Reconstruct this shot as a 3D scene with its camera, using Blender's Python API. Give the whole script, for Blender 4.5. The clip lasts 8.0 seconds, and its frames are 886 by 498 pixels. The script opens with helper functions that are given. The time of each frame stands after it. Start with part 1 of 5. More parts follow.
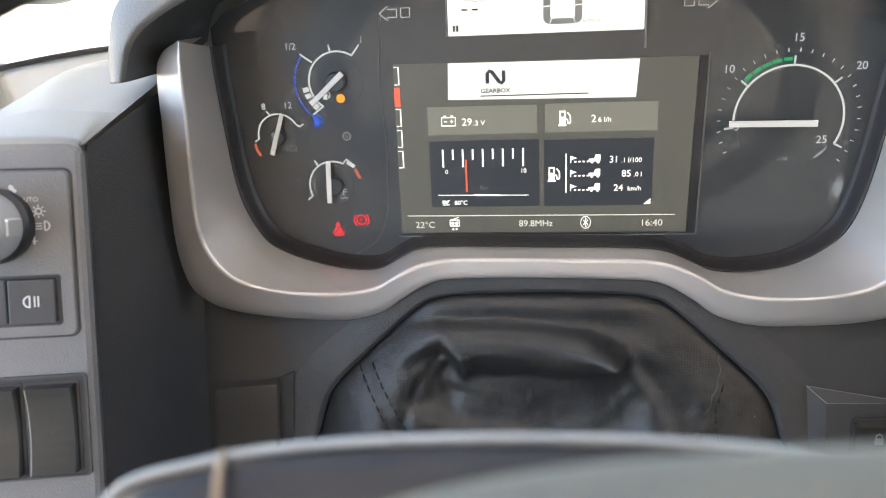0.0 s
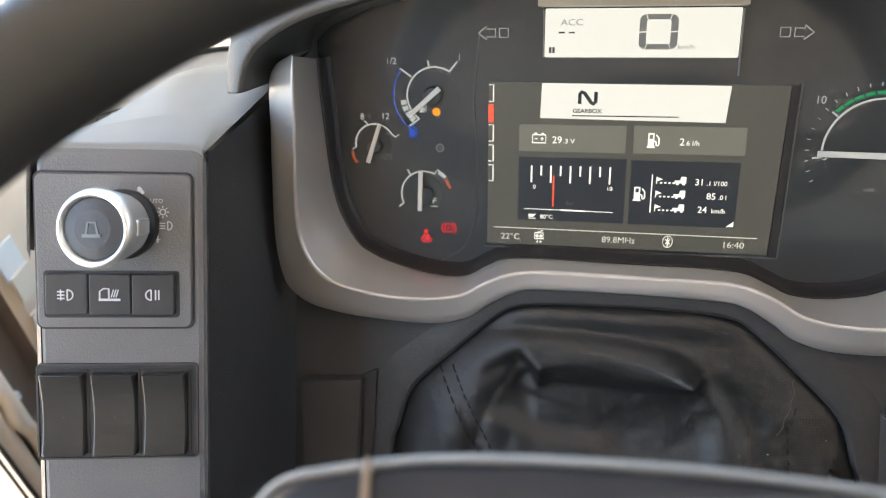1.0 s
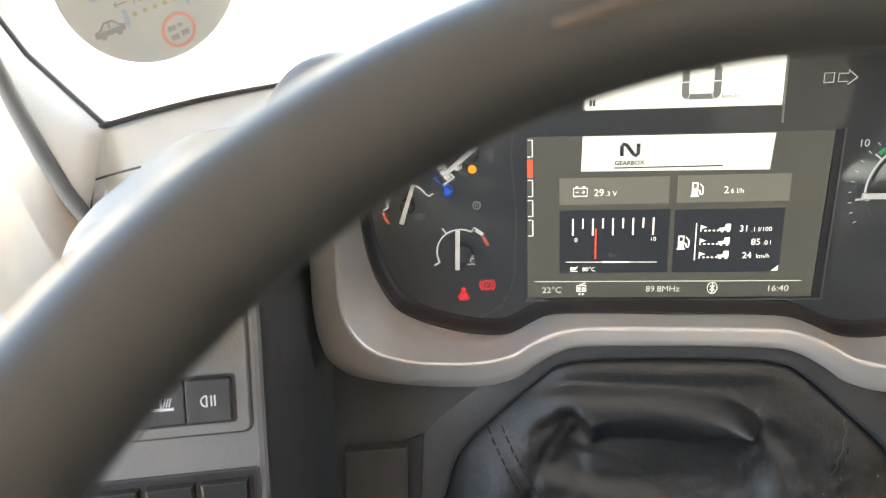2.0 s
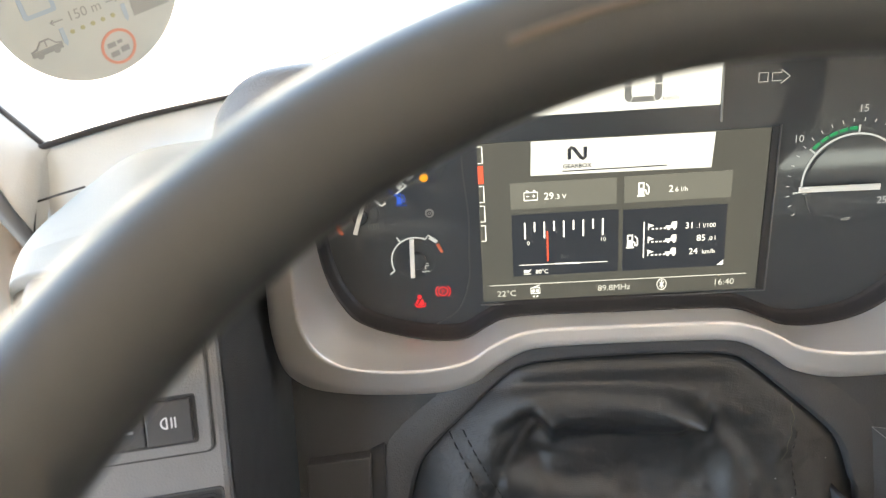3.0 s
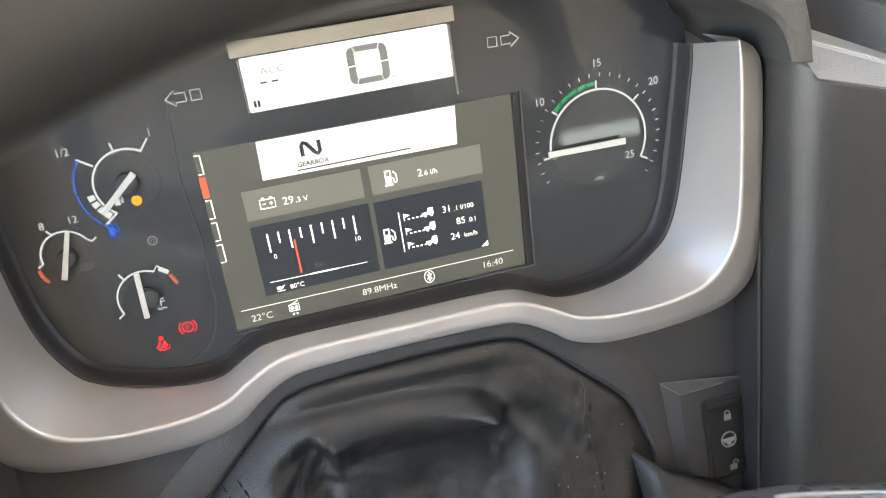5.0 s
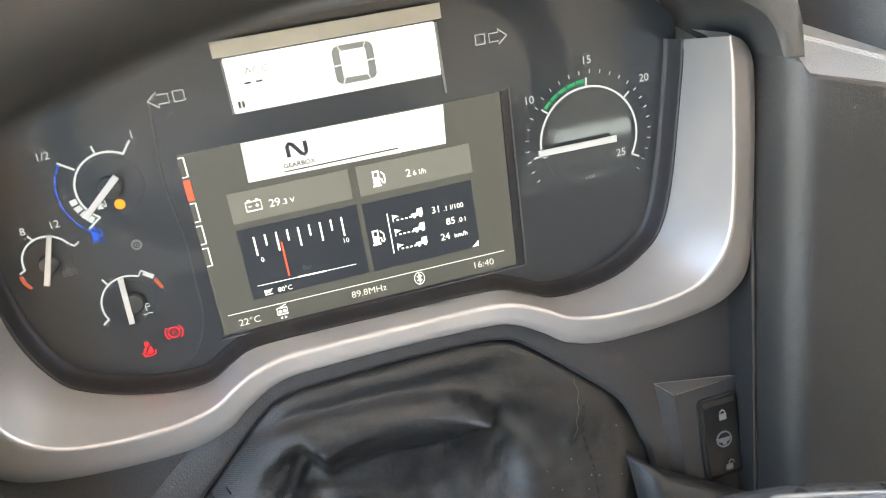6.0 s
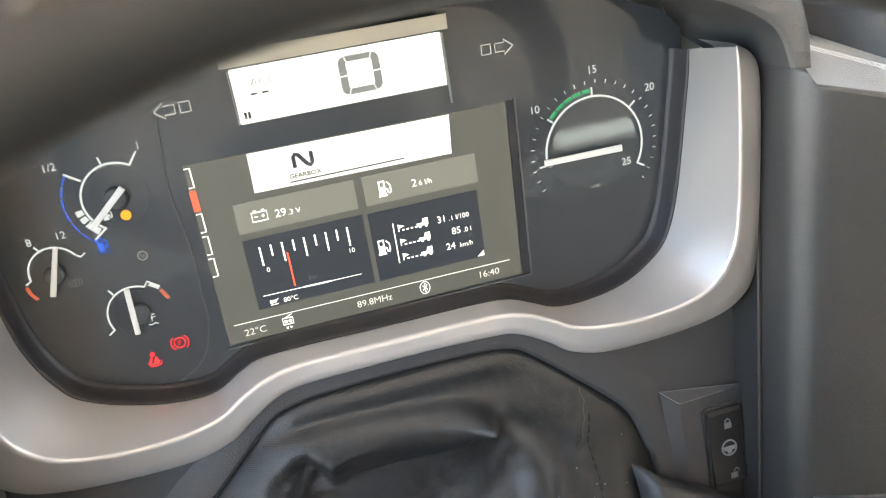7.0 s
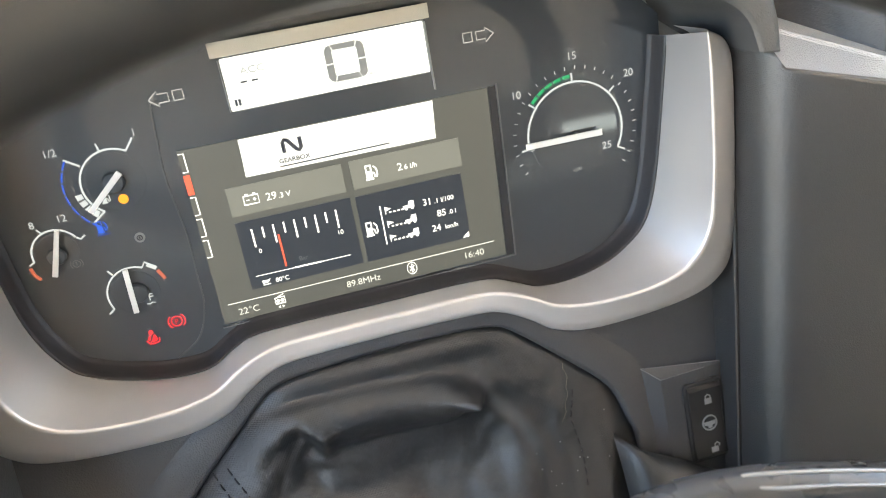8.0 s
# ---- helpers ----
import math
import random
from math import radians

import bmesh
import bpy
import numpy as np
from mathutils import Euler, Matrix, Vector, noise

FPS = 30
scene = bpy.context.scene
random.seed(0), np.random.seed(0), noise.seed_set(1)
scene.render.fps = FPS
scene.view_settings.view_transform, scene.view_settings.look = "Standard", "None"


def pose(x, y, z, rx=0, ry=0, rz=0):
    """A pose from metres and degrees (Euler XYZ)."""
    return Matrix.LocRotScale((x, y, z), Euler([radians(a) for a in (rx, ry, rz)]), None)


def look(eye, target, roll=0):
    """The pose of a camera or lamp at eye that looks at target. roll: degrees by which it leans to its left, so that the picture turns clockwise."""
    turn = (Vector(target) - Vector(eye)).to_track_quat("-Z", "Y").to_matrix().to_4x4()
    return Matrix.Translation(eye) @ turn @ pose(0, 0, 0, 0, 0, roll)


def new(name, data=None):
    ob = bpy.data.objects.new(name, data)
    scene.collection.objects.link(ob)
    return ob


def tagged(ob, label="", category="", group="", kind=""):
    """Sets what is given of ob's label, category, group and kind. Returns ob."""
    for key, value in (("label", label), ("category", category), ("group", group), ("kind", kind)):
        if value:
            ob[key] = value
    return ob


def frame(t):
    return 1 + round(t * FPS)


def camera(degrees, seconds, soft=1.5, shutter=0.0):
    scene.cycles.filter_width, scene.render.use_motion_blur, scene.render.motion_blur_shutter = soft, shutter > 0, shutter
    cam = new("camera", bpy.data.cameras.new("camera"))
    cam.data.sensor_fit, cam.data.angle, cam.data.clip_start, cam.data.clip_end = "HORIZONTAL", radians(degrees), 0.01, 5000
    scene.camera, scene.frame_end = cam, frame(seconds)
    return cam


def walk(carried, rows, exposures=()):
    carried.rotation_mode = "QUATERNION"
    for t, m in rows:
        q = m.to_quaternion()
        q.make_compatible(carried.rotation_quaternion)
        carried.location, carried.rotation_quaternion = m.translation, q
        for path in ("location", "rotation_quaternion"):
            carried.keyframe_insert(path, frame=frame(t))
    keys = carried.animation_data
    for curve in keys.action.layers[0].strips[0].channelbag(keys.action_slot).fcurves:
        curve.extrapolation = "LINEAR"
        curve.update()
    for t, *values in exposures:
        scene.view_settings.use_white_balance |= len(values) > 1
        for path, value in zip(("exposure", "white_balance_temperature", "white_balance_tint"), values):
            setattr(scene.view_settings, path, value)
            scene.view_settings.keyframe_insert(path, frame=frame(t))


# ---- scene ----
# The dashboard is laid out in millimetres in its own frame: x right, y away from the driver, z up along the cluster's face.
LENS = 58.58
TILT_BACK = 22.0
DASH = Matrix.Translation((0, 0, 0.85)) @ pose(0, 0, 0, -TILT_BACK, 0, 0)
cam = camera(LENS, 8.0, soft=1.0)
cam.data.dof.use_dof, cam.data.dof.focus_distance, cam.data.dof.aperture_fstop = True, 0.39, 6.5
# seconds, eye, point looked at (decimetres in the dashboard's frame), roll
PATH = [
    (0.0, (-0.047, -4.153, 1.257), (-0.274, -2.263, 0.643), -2.5),
    (0.5, (-0.174, -4.348, 1.308), (-0.499, -2.473, 0.692), -1.3),
    (1.0, (-0.223, -4.317, 1.426), (-0.572, -2.453, 0.789), -0.8),
    (1.2, (-0.256, -4.409, 1.514), (-0.577, -2.544, 0.868), -0.4),
    (2.3, (-0.915, -4.012, 1.861), (-1.058, -2.145, 1.159), -3.6),
    (2.5, (-0.882, -4.043, 1.837), (-0.989, -2.172, 1.138), -3.5),
    (3.0, (-0.845, -4.117, 1.859), (-0.906, -2.242, 1.166), -3.9),
    (3.5, (-0.744, -4.174, 1.853), (-0.767, -2.298, 1.161), -4.3),
    (4.0, (-0.514, -4.143, 1.767), (-0.387, -2.268, 1.082), -6.1),
    (4.5, (-0.477, -3.913, 1.653), (-0.181, -2.06, 0.96), -7.9),
    (5.0, (-0.444, -3.748, 1.636), (-0.066, -1.916, 0.927), -8.6),
    (6.5, (-0.407, -3.687, 1.62), (-0.016, -1.859, 0.91), -9.1),
    (7.0, (-0.425, -3.677, 1.668), (-0.034, -1.849, 0.956), -9.1),
    (7.5, (-0.442, -3.689, 1.67), (-0.046, -1.865, 0.951), -9.0),
    (8.0, (-0.334, -3.87, 1.647), (0.022, -2.04, 0.923), -9.8),
]
EXPOSURES = [(0.0, 3.86, 6850, 5), (1.0, 3.44, 7000, 5), (2.5, 3.93, 7300, 3), (4.0, 3.93, 7300, 3), (5.0, 4.1, 7000, 3), (6.5, 4.21, 7000, 3), (8.0, 4.22, 6950, 3)]
walk(cam, [(t, DASH @ look(Vector(e) * 0.1, Vector(g) * 0.1, r)) for t, e, g, r in PATH], EXPOSURES)

# ---- daylight ----
SUN_UP, SUN_ROUND = 62.0, 150.0
world = bpy.data.worlds.new("sky")
scene.world = world
world.use_nodes = True
wn = world.node_tree
sky = wn.nodes.new("ShaderNodeTexSky")
sky.sky_type, sky.sun_disc = "NISHITA", False
sky.sun_elevation, sky.sun_rotation = radians(SUN_UP), radians(SUN_ROUND)
sky.air_density, sky.dust_density, sky.ozone_density = 1.0, 3.0, 1.0
bg = wn.nodes["Background"]
bg.inputs["Strength"].default_value = 0.15
wn.links.new(sky.outputs["Color"], bg.inputs["Color"])
sun = new("sun", bpy.data.lights.new("sun", "SUN"))
sun.data.energy, sun.data.angle, sun.data.color = 3.0, radians(0.6), (1.0, 0.95, 0.88)
sun.matrix_world = pose(0, 0, 6, 90 - SUN_UP, 0, 180 - SUN_ROUND)


# ---- materials ----
def material(name, color, rough=0.5, metal=0.0, coat=0.0, grain=0.0, grain_scale=900.0, vary=0.12, wear=0.0, emit=None, strength=0.0, spec=0.5, stretch=None, weave=0.0):
    m = bpy.data.materials.new(name)
    m.use_nodes = True
    nt = m.node_tree
    b = nt.nodes["Principled BSDF"]
    b.inputs["Base Color"].default_value = (*color, 1)
    b.inputs["Roughness"].default_value = rough
    b.inputs["Metallic"].default_value = metal
    b.inputs["Specular IOR Level"].default_value = spec
    if coat:
        b.inputs["Coat Weight"].default_value = coat
        b.inputs["Coat Roughness"].default_value = 0.04
    if emit:
        b.inputs["Emission Color"].default_value = (*emit, 1)
        b.inputs["Emission Strength"].default_value = strength
    tc = nt.nodes.new("ShaderNodeTexCoord")
    src = tc.outputs["Object"]
    if vary:
        n1 = nt.nodes.new("ShaderNodeTexNoise")
        n1.inputs["Scale"].default_value, n1.inputs["Detail"].default_value = 28.0, 5.0
        nt.links.new(src, n1.inputs["Vector"])
        hsv = nt.nodes.new("ShaderNodeMapRange")
        hsv.inputs["To Min"].default_value, hsv.inputs["To Max"].default_value = 1 - vary, 1 + vary
        nt.links.new(n1.outputs["Fac"], hsv.inputs["Value"])
        mix = nt.nodes.new("ShaderNodeMix")
        mix.data_type, mix.blend_type = "RGBA", "MULTIPLY"
        mix.inputs["Factor"].default_value = 1.0
        mix.inputs["A"].default_value = (*color, 1)
        nt.links.new(hsv.outputs["Result"], mix.inputs["B"])
        nt.links.new(mix.outputs["Result"], b.inputs["Base Color"])
        n2 = nt.nodes.new("ShaderNodeTexNoise")
        n2.inputs["Scale"].default_value, n2.inputs["Detail"].default_value = 60.0, 6.0
        nt.links.new(src, n2.inputs["Vector"])
        mr = nt.nodes.new("ShaderNodeMapRange")
        mr.inputs["To Min"].default_value, mr.inputs["To Max"].default_value = max(0.02, rough - min(0.06, vary / 2)), rough + min(0.06, vary / 2)
        nt.links.new(n2.outputs["Fac"], mr.inputs["Value"])
        nt.links.new(mr.outputs["Result"], b.inputs["Roughness"])
    if grain:
        g = nt.nodes.new("ShaderNodeTexNoise")
        g.inputs["Scale"].default_value, g.inputs["Detail"].default_value = grain_scale, 3.0
        if stretch:
            mp = nt.nodes.new("ShaderNodeMapping")
            mp.inputs["Scale"].default_value = stretch
            nt.links.new(src, mp.inputs["Vector"])
            nt.links.new(mp.outputs["Vector"], g.inputs["Vector"])
        else:
            nt.links.new(src, g.inputs["Vector"])
        bp = nt.nodes.new("ShaderNodeBump")
        bp.inputs["Strength"].default_value, bp.inputs["Distance"].default_value = grain, 0.0006
        height = g.outputs["Fac"]
        if weave:
            for axis in ("X", "Z"):
                wv = nt.nodes.new("ShaderNodeTexWave")
                wv.wave_type, wv.bands_direction = "BANDS", axis
                wv.inputs["Scale"].default_value, wv.inputs["Distortion"].default_value = 400.0, 1.5
                wv.inputs["Detail"].default_value, wv.inputs["Detail Scale"].default_value = 2.0, 0.4
                nt.links.new(src, wv.inputs["Vector"])
                add = nt.nodes.new("ShaderNodeMath")
                add.operation = "MULTIPLY_ADD"
                add.inputs[1].default_value = weave
                nt.links.new(wv.outputs["Fac"], add.inputs[0])
                nt.links.new(height, add.inputs[2])
                height = add.outputs[0]
        nt.links.new(height, bp.inputs["Height"])
        nt.links.new(bp.outputs["Normal"], b.inputs["Normal"])
    return m


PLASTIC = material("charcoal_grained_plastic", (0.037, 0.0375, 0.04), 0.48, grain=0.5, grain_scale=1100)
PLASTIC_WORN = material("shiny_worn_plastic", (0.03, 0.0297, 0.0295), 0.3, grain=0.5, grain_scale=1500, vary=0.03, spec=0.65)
# silver grain, its pale tone including the light on the console top
LIT_SILVER_GRAIN = material("lit_grained_silver_trim", (0.42, 0.43, 0.44), 0.42, metal=0.5, grain=0.9, grain_scale=1300)
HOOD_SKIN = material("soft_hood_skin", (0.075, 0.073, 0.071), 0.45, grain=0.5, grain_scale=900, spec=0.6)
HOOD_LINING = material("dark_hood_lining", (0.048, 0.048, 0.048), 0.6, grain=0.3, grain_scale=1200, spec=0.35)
PLASTIC_DARK = material("black_plastic", (0.016, 0.016, 0.018), 0.42, grain=0.25, grain_scale=1400)
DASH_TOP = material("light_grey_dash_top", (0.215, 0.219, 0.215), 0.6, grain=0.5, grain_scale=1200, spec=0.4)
# skylight on upward faces is put into this pale colour
LIT_TOP_SKIN = material("sky_lit_top_skin", (0.42, 0.42, 0.4), 0.6, grain=0.4, grain_scale=1200)
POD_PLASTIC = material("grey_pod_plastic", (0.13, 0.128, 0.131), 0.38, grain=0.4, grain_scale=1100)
WORN = material("worn_plastic_edge", (0.2, 0.2, 0.2), 0.6, vary=0.3)
SWITCH_BLACK = material("black_switch_plastic", (0.014, 0.0135, 0.0135), 0.42, vary=0.1, spec=0.4)
ROCKER_BLACK = material("glossy_black_rocker", (0.026, 0.0255, 0.025), 0.26, vary=0.1)
SWITCH = material("switch_plastic", (0.036, 0.036, 0.039), 0.38, grain=0.15, grain_scale=1600)
SILVER = material("satin_silver_paint", (0.487, 0.466, 0.453), 0.38, metal=0.6, grain=0.06, grain_scale=2600, vary=0.03)
CHROME = material("satin_chrome", (0.78, 0.78, 0.77), 0.4, metal=0.85, vary=0.03)
FACE = material("smoked_cluster_face", (0.026, 0.03, 0.034), 0.5, coat=0.6, vary=0.05)
GASKET = material("smoked_lens_edge", (0.024, 0.022, 0.023), 0.45, vary=0.1, spec=0.4)
LEATHER = material("black_leatherette", (0.0145, 0.0145, 0.0152), 0.42, grain=0.3, grain_scale=1500, spec=0.5, weave=0.2)
RIM_SKIN = material("moulded_rim_skin", (0.031, 0.03, 0.028), 0.33, grain=0.12, grain_scale=1500, vary=0.2, spec=0.35)
HUB_GLOSS = material("glossy_hub_plastic", (0.024, 0.022, 0.0235), 0.34, spec=0.35, grain=0.25, grain_scale=500, vary=0.25)
STALK_GLOSS = material("glossy_stalk_plastic", (0.05, 0.051, 0.054), 0.28, grain=0.1, grain_scale=900)
# pale colour for highlights along glossy rounded edges
EDGE_GLINT = material("edge_highlight", (0.3, 0.31, 0.32), 0.35, metal=0.4)
RIM_SEAM = material("brown_rim_seam", (0.075, 0.05, 0.03), 0.5)
TAN = material("tan_strip", (0.2, 0.14, 0.09), 0.5)
PAD = material("airbag_pad_skin", (0.085, 0.086, 0.072), 0.5, grain=0.3, grain_scale=900)
THREAD = material("pale_thread", (0.12, 0.11, 0.08), 0.8, vary=0.2)
STITCH = material("black_thread", (0.012, 0.012, 0.013), 0.8, vary=0.2)
BEIGE = material("beige_door_trim", (0.74, 0.6, 0.46), 0.65, grain=0.4, grain_scale=600)
BROWN = material("brown_door_trim", (0.17, 0.125, 0.095), 0.6, grain=0.4, grain_scale=600)
LINER = material("pale_headliner", (0.8, 0.79, 0.76), 0.9, grain=0.5, grain_scale=500)
PILLAR = material("pale_pillar_trim", (0.4, 0.385, 0.35), 0.7, grain=0.4, grain_scale=900)
CARPET = material("grey_floor_mat", (0.055, 0.053, 0.05), 0.9, grain=0.8, grain_scale=300)
CREAM = material("cream_paper", (0.72, 0.64, 0.52), 0.8, vary=0.08)
PAPER = material("paper", (0.7, 0.72, 0.72), 0.8, vary=0.05)
SEAL_GREY = material("grey_rubber_seal", (0.06, 0.058, 0.055), 0.6)
SEAL = material("black_rubber_seal", (0.022, 0.018, 0.016), 0.6)
GROUND = material("pale_concrete_yard", (0.56, 0.48, 0.4), 0.9, vary=0.2)
STICKER = material("sticker_vinyl", (0.3, 0.29, 0.26), 0.5, vary=0.03)
INK_GREY = material("grey_ink", (0.19, 0.18, 0.165), 0.6, vary=0)
INK_RED = material("red_ink", (0.4, 0.16, 0.11), 0.6, vary=0)
INK_BLUE = material("blue_ink", (0.22, 0.25, 0.28), 0.6, vary=0)
INK_OLIVE = material("olive_ink", (0.24, 0.22, 0.12), 0.6, vary=0)
PRINT = material("pale_switch_print", (0.55, 0.56, 0.58), 0.6, vary=0)
PRINT_MID = material("worn_switch_print", (0.18, 0.184, 0.19), 0.6, vary=0.2)
PRINT_DIM = material("dim_switch_print", (0.16, 0.16, 0.17), 0.6, vary=0)


GLOW = 0.19


def lit(name, color, strength):
    return material(name, tuple(c * 0.06 for c in color), 0.5, vary=0, emit=color, strength=strength * GLOW)


MARK = lit("gauge_marking", (0.85, 0.88, 0.9), 0.27)
MARK_DIM = lit("dim_gauge_marking", (0.6, 0.6, 0.6), 0.08)
MARK_SOFT = lit("soft_gauge_marking", (0.7, 0.7, 0.68), 0.3)
TFT_SOFT = lit("tft_soft_white", (0.9, 0.88, 0.8), 0.42)
NEEDLE = material("white_needle", (0.5, 0.5, 0.49), 0.4, vary=0.06, emit=(1, 0.97, 0.9), strength=0.05 * GLOW)
LCD = lit("backlit_white_lcd", (1.0, 0.985, 0.94), 0.43)
LCD_INK = material("lcd_segment", (0.04, 0.04, 0.045), 0.5, vary=0)
LCD_DIGIT = material("lcd_grey_segment", (0.08, 0.08, 0.08), 0.5, vary=0, emit=(0.5, 0.5, 0.49), strength=0.13 * 0.19)
LCD_FAINT = material("lcd_faint_segment", (0.1, 0.1, 0.1), 0.5, vary=0, emit=(0.7, 0.7, 0.68), strength=0.16 * GLOW)
TFT = lit("tft_olive_grey", (0.33, 0.325, 0.28), 0.105)
TFT_BOX = lit("tft_tile_grey", (0.42, 0.41, 0.35), 0.19)
TFT_DARK = lit("tft_tile_navy", (0.1, 0.115, 0.15), 0.1)
TFT_WHITE = lit("tft_white", (1.0, 0.98, 0.93), 0.6)
TFT_RED = lit("tft_red", (1.0, 0.12, 0.06), 0.5)
RED = lit("red_warning_light", (1.0, 0.03, 0.04), 0.42)
RED_MARK = lit("red_gauge_marking", (0.75, 0.16, 0.08), 0.25)
BLUE = lit("blue_gauge_marking", (0.02, 0.13, 0.85), 0.3)
ORANGE = lit("orange_warning_light", (1.0, 0.36, 0.01), 0.42)
GREEN = lit("green_gauge_marking", (0.02, 0.46, 0.16), 0.3)
# light falling on the display ledge is put into this cream colour
LIT_LEDGE = material("lit_display_ledge", (0.5, 0.45, 0.36), 0.34, vary=0.2, grain=0.3, grain_scale=2000)
BEZEL_GREY = material("grey_bezel_edge", (0.09, 0.09, 0.09), 0.5, vary=0.1)
MOULD_EDGE = material("soft_mould_edge", (0.05, 0.05, 0.05), 0.4, vary=0.1)
GREY_LENS = material("unlit_tell_tale", (0.2, 0.2, 0.19), 0.4, vary=0.3)

glass = bpy.data.materials.new("window_glass")
glass.use_nodes = True
gn = glass.node_tree
for n in list(gn.nodes):
    gn.nodes.remove(n)
g_out = gn.nodes.new("ShaderNodeOutputMaterial")
g_mix = gn.nodes.new("ShaderNodeMixShader")
g_tr = gn.nodes.new("ShaderNodeBsdfTransparent")
g_gl = gn.nodes.new("ShaderNodeBsdfGlossy")
g_fr = gn.nodes.new("ShaderNodeFresnel")
g_gl.inputs["Roughness"].default_value = 0.01
g_fr.inputs["IOR"].default_value = 1.45
gn.links.new(g_fr.outputs[0], g_mix.inputs[0])
gn.links.new(g_tr.outputs[0], g_mix.inputs[1])
gn.links.new(g_gl.outputs[0], g_mix.inputs[2])
gn.links.new(g_mix.outputs[0], g_out.inputs[0])


# ---- builders ----
FRAMES = {}


def thing(name, at, label, category, group="", kind="", base=None):
    """An Empty at a place of the dashboard's frame (millimetres), or of another frame."""
    base = DASH if base is None else base
    ob = new(name)
    ob.empty_display_size = 0.02
    ob.matrix_world = base @ Matrix.Translation(Vector(at) * 0.001)
    tagged(ob, label, category, group, kind)
    FRAMES[ob.name] = Vector(at)
    return ob


def part(name, bm, mat, parent, label="", warp=None, smooth=False, bevel=0.0):
    """One mesh under a thing or a part. The mesh is in the thing's millimetres."""
    root = parent
    while root.parent:
        root = root.parent
    at = FRAMES[root.name]
    for v in bm.verts:
        co = warp(v.co) if warp else v.co
        v.co = (Vector(co) - at) * 0.001
    bmesh.ops.recalc_face_normals(bm, faces=bm.faces)
    me = bpy.data.meshes.new(name)
    bm.to_mesh(me)
    bm.free()
    me.materials.append(mat)
    ob = new(name, me)
    ob.parent = parent
    if label:
        tagged(ob, label)
    if smooth:
        for p in me.polygons:
            p.use_smooth = True
    if bevel:
        md = ob.modifiers.new("edge", "BEVEL")
        md.width, md.segments, md.limit_method, md.angle_limit = bevel * 0.001, 2, "ANGLE", radians(35)
        md.harden_normals = False
    return ob


def curve_through(pts, n, closed=False):
    """Catmull-Rom through the points."""
    pts = [Vector(p) for p in pts]
    out, k = [], len(pts)
    spans = k if closed else k - 1
    for i in range(spans):
        p1, p2 = pts[i], pts[(i + 1) % k]
        p0 = pts[(i - 1) % k] if closed or i else p1 * 2 - p2
        p3 = pts[(i + 2) % k] if closed or i + 2 < k else p2 * 2 - p1
        for j in range(n):
            t = j / n
            out.append(0.5 * (2 * p1 + (p2 - p0) * t + (2 * p0 - 5 * p1 + 4 * p2 - p3) * t * t + (3 * p1 - p0 - 3 * p2 + p3) * t**3))
    if not closed:
        out.append(pts[-1])
    return out


def loft(rows, closed=False, caps=False):
    bm = bmesh.new()
    vs = [[bm.verts.new(p) for p in row] for row in rows]
    for a, b in zip(vs, vs[1:]):
        m = len(a)
        for j in range(m if closed else m - 1):
            bm.faces.new((a[j], a[(j + 1) % m], b[(j + 1) % m], b[j]))
    if caps:
        bm.faces.new(vs[0])
        bm.faces.new(vs[-1])
    return bm


def plate(pts, y, depth):
    """A flat plate with its front at y and its back depth further in; pts are (x, z)."""
    bm = bmesh.new()
    f = [bm.verts.new((x, y, z)) for x, z in pts]
    b = [bm.verts.new((x, y + depth, z)) for x, z in pts]
    bm.faces.new(f)
    bm.faces.new(b[::-1])
    k = len(pts)
    for i in range(k):
        bm.faces.new((f[i], b[i], b[(i + 1) % k], f[(i + 1) % k]))
    return bm


def rect(x0, z0, x1, z1, y, depth=0.4):
    return plate([(x0, z0), (x1, z0), (x1, z1), (x0, z1)], y, depth)


def round_rect(x0, z0, x1, z1, r, n=6):
    out = []
    for cx, cz, a0 in ((x1 - r, z1 - r, 0), (x0 + r, z1 - r, 90), (x0 + r, z0 + r, 180), (x1 - r, z0 + r, 270)):
        for i in range(n + 1):
            a = radians(a0 + 90 * i / n)
            out.append((cx + r * math.cos(a), cz + r * math.sin(a)))
    return out


def box(x0, y0, z0, x1, y1, z1):
    bm = bmesh.new()
    bmesh.ops.create_cube(bm, size=1)
    for v in bm.verts:
        v.co = (x1 if v.co.x > 0 else x0, y1 if v.co.y > 0 else y0, z1 if v.co.z > 0 else z0)
    return bm


def join(*bms):
    out = bms[0]
    for b in bms[1:]:
        me = bpy.data.meshes.new("tmp")
        b.to_mesh(me)
        b.free()
        out.from_mesh(me)
        bpy.data.meshes.remove(me)
    return out


def ribbon(pts, w, y, depth=0.3):
    """A printed line of width w along (x, z) points."""
    bm = bmesh.new()
    pts = [Vector(p) for p in pts]
    rows = []
    for i, p in enumerate(pts):
        d = (pts[min(i + 1, len(pts) - 1)] - pts[max(i - 1, 0)]).normalized()
        nrm = Vector((-d.y, d.x)) * w / 2
        rows.append(((p + nrm), (p - nrm)))
    vs = [[bm.verts.new((q.x, y, q.y)) for q in r] + [bm.verts.new((q.x, y + depth, q.y)) for q in reversed(r)] for r in rows]
    for a, b in zip(vs, vs[1:]):
        for j in range(4):
            bm.faces.new((a[j], a[(j + 1) % 4], b[(j + 1) % 4], b[j]))
    bm.faces.new(vs[0])
    bm.faces.new(vs[-1][::-1])
    return bm


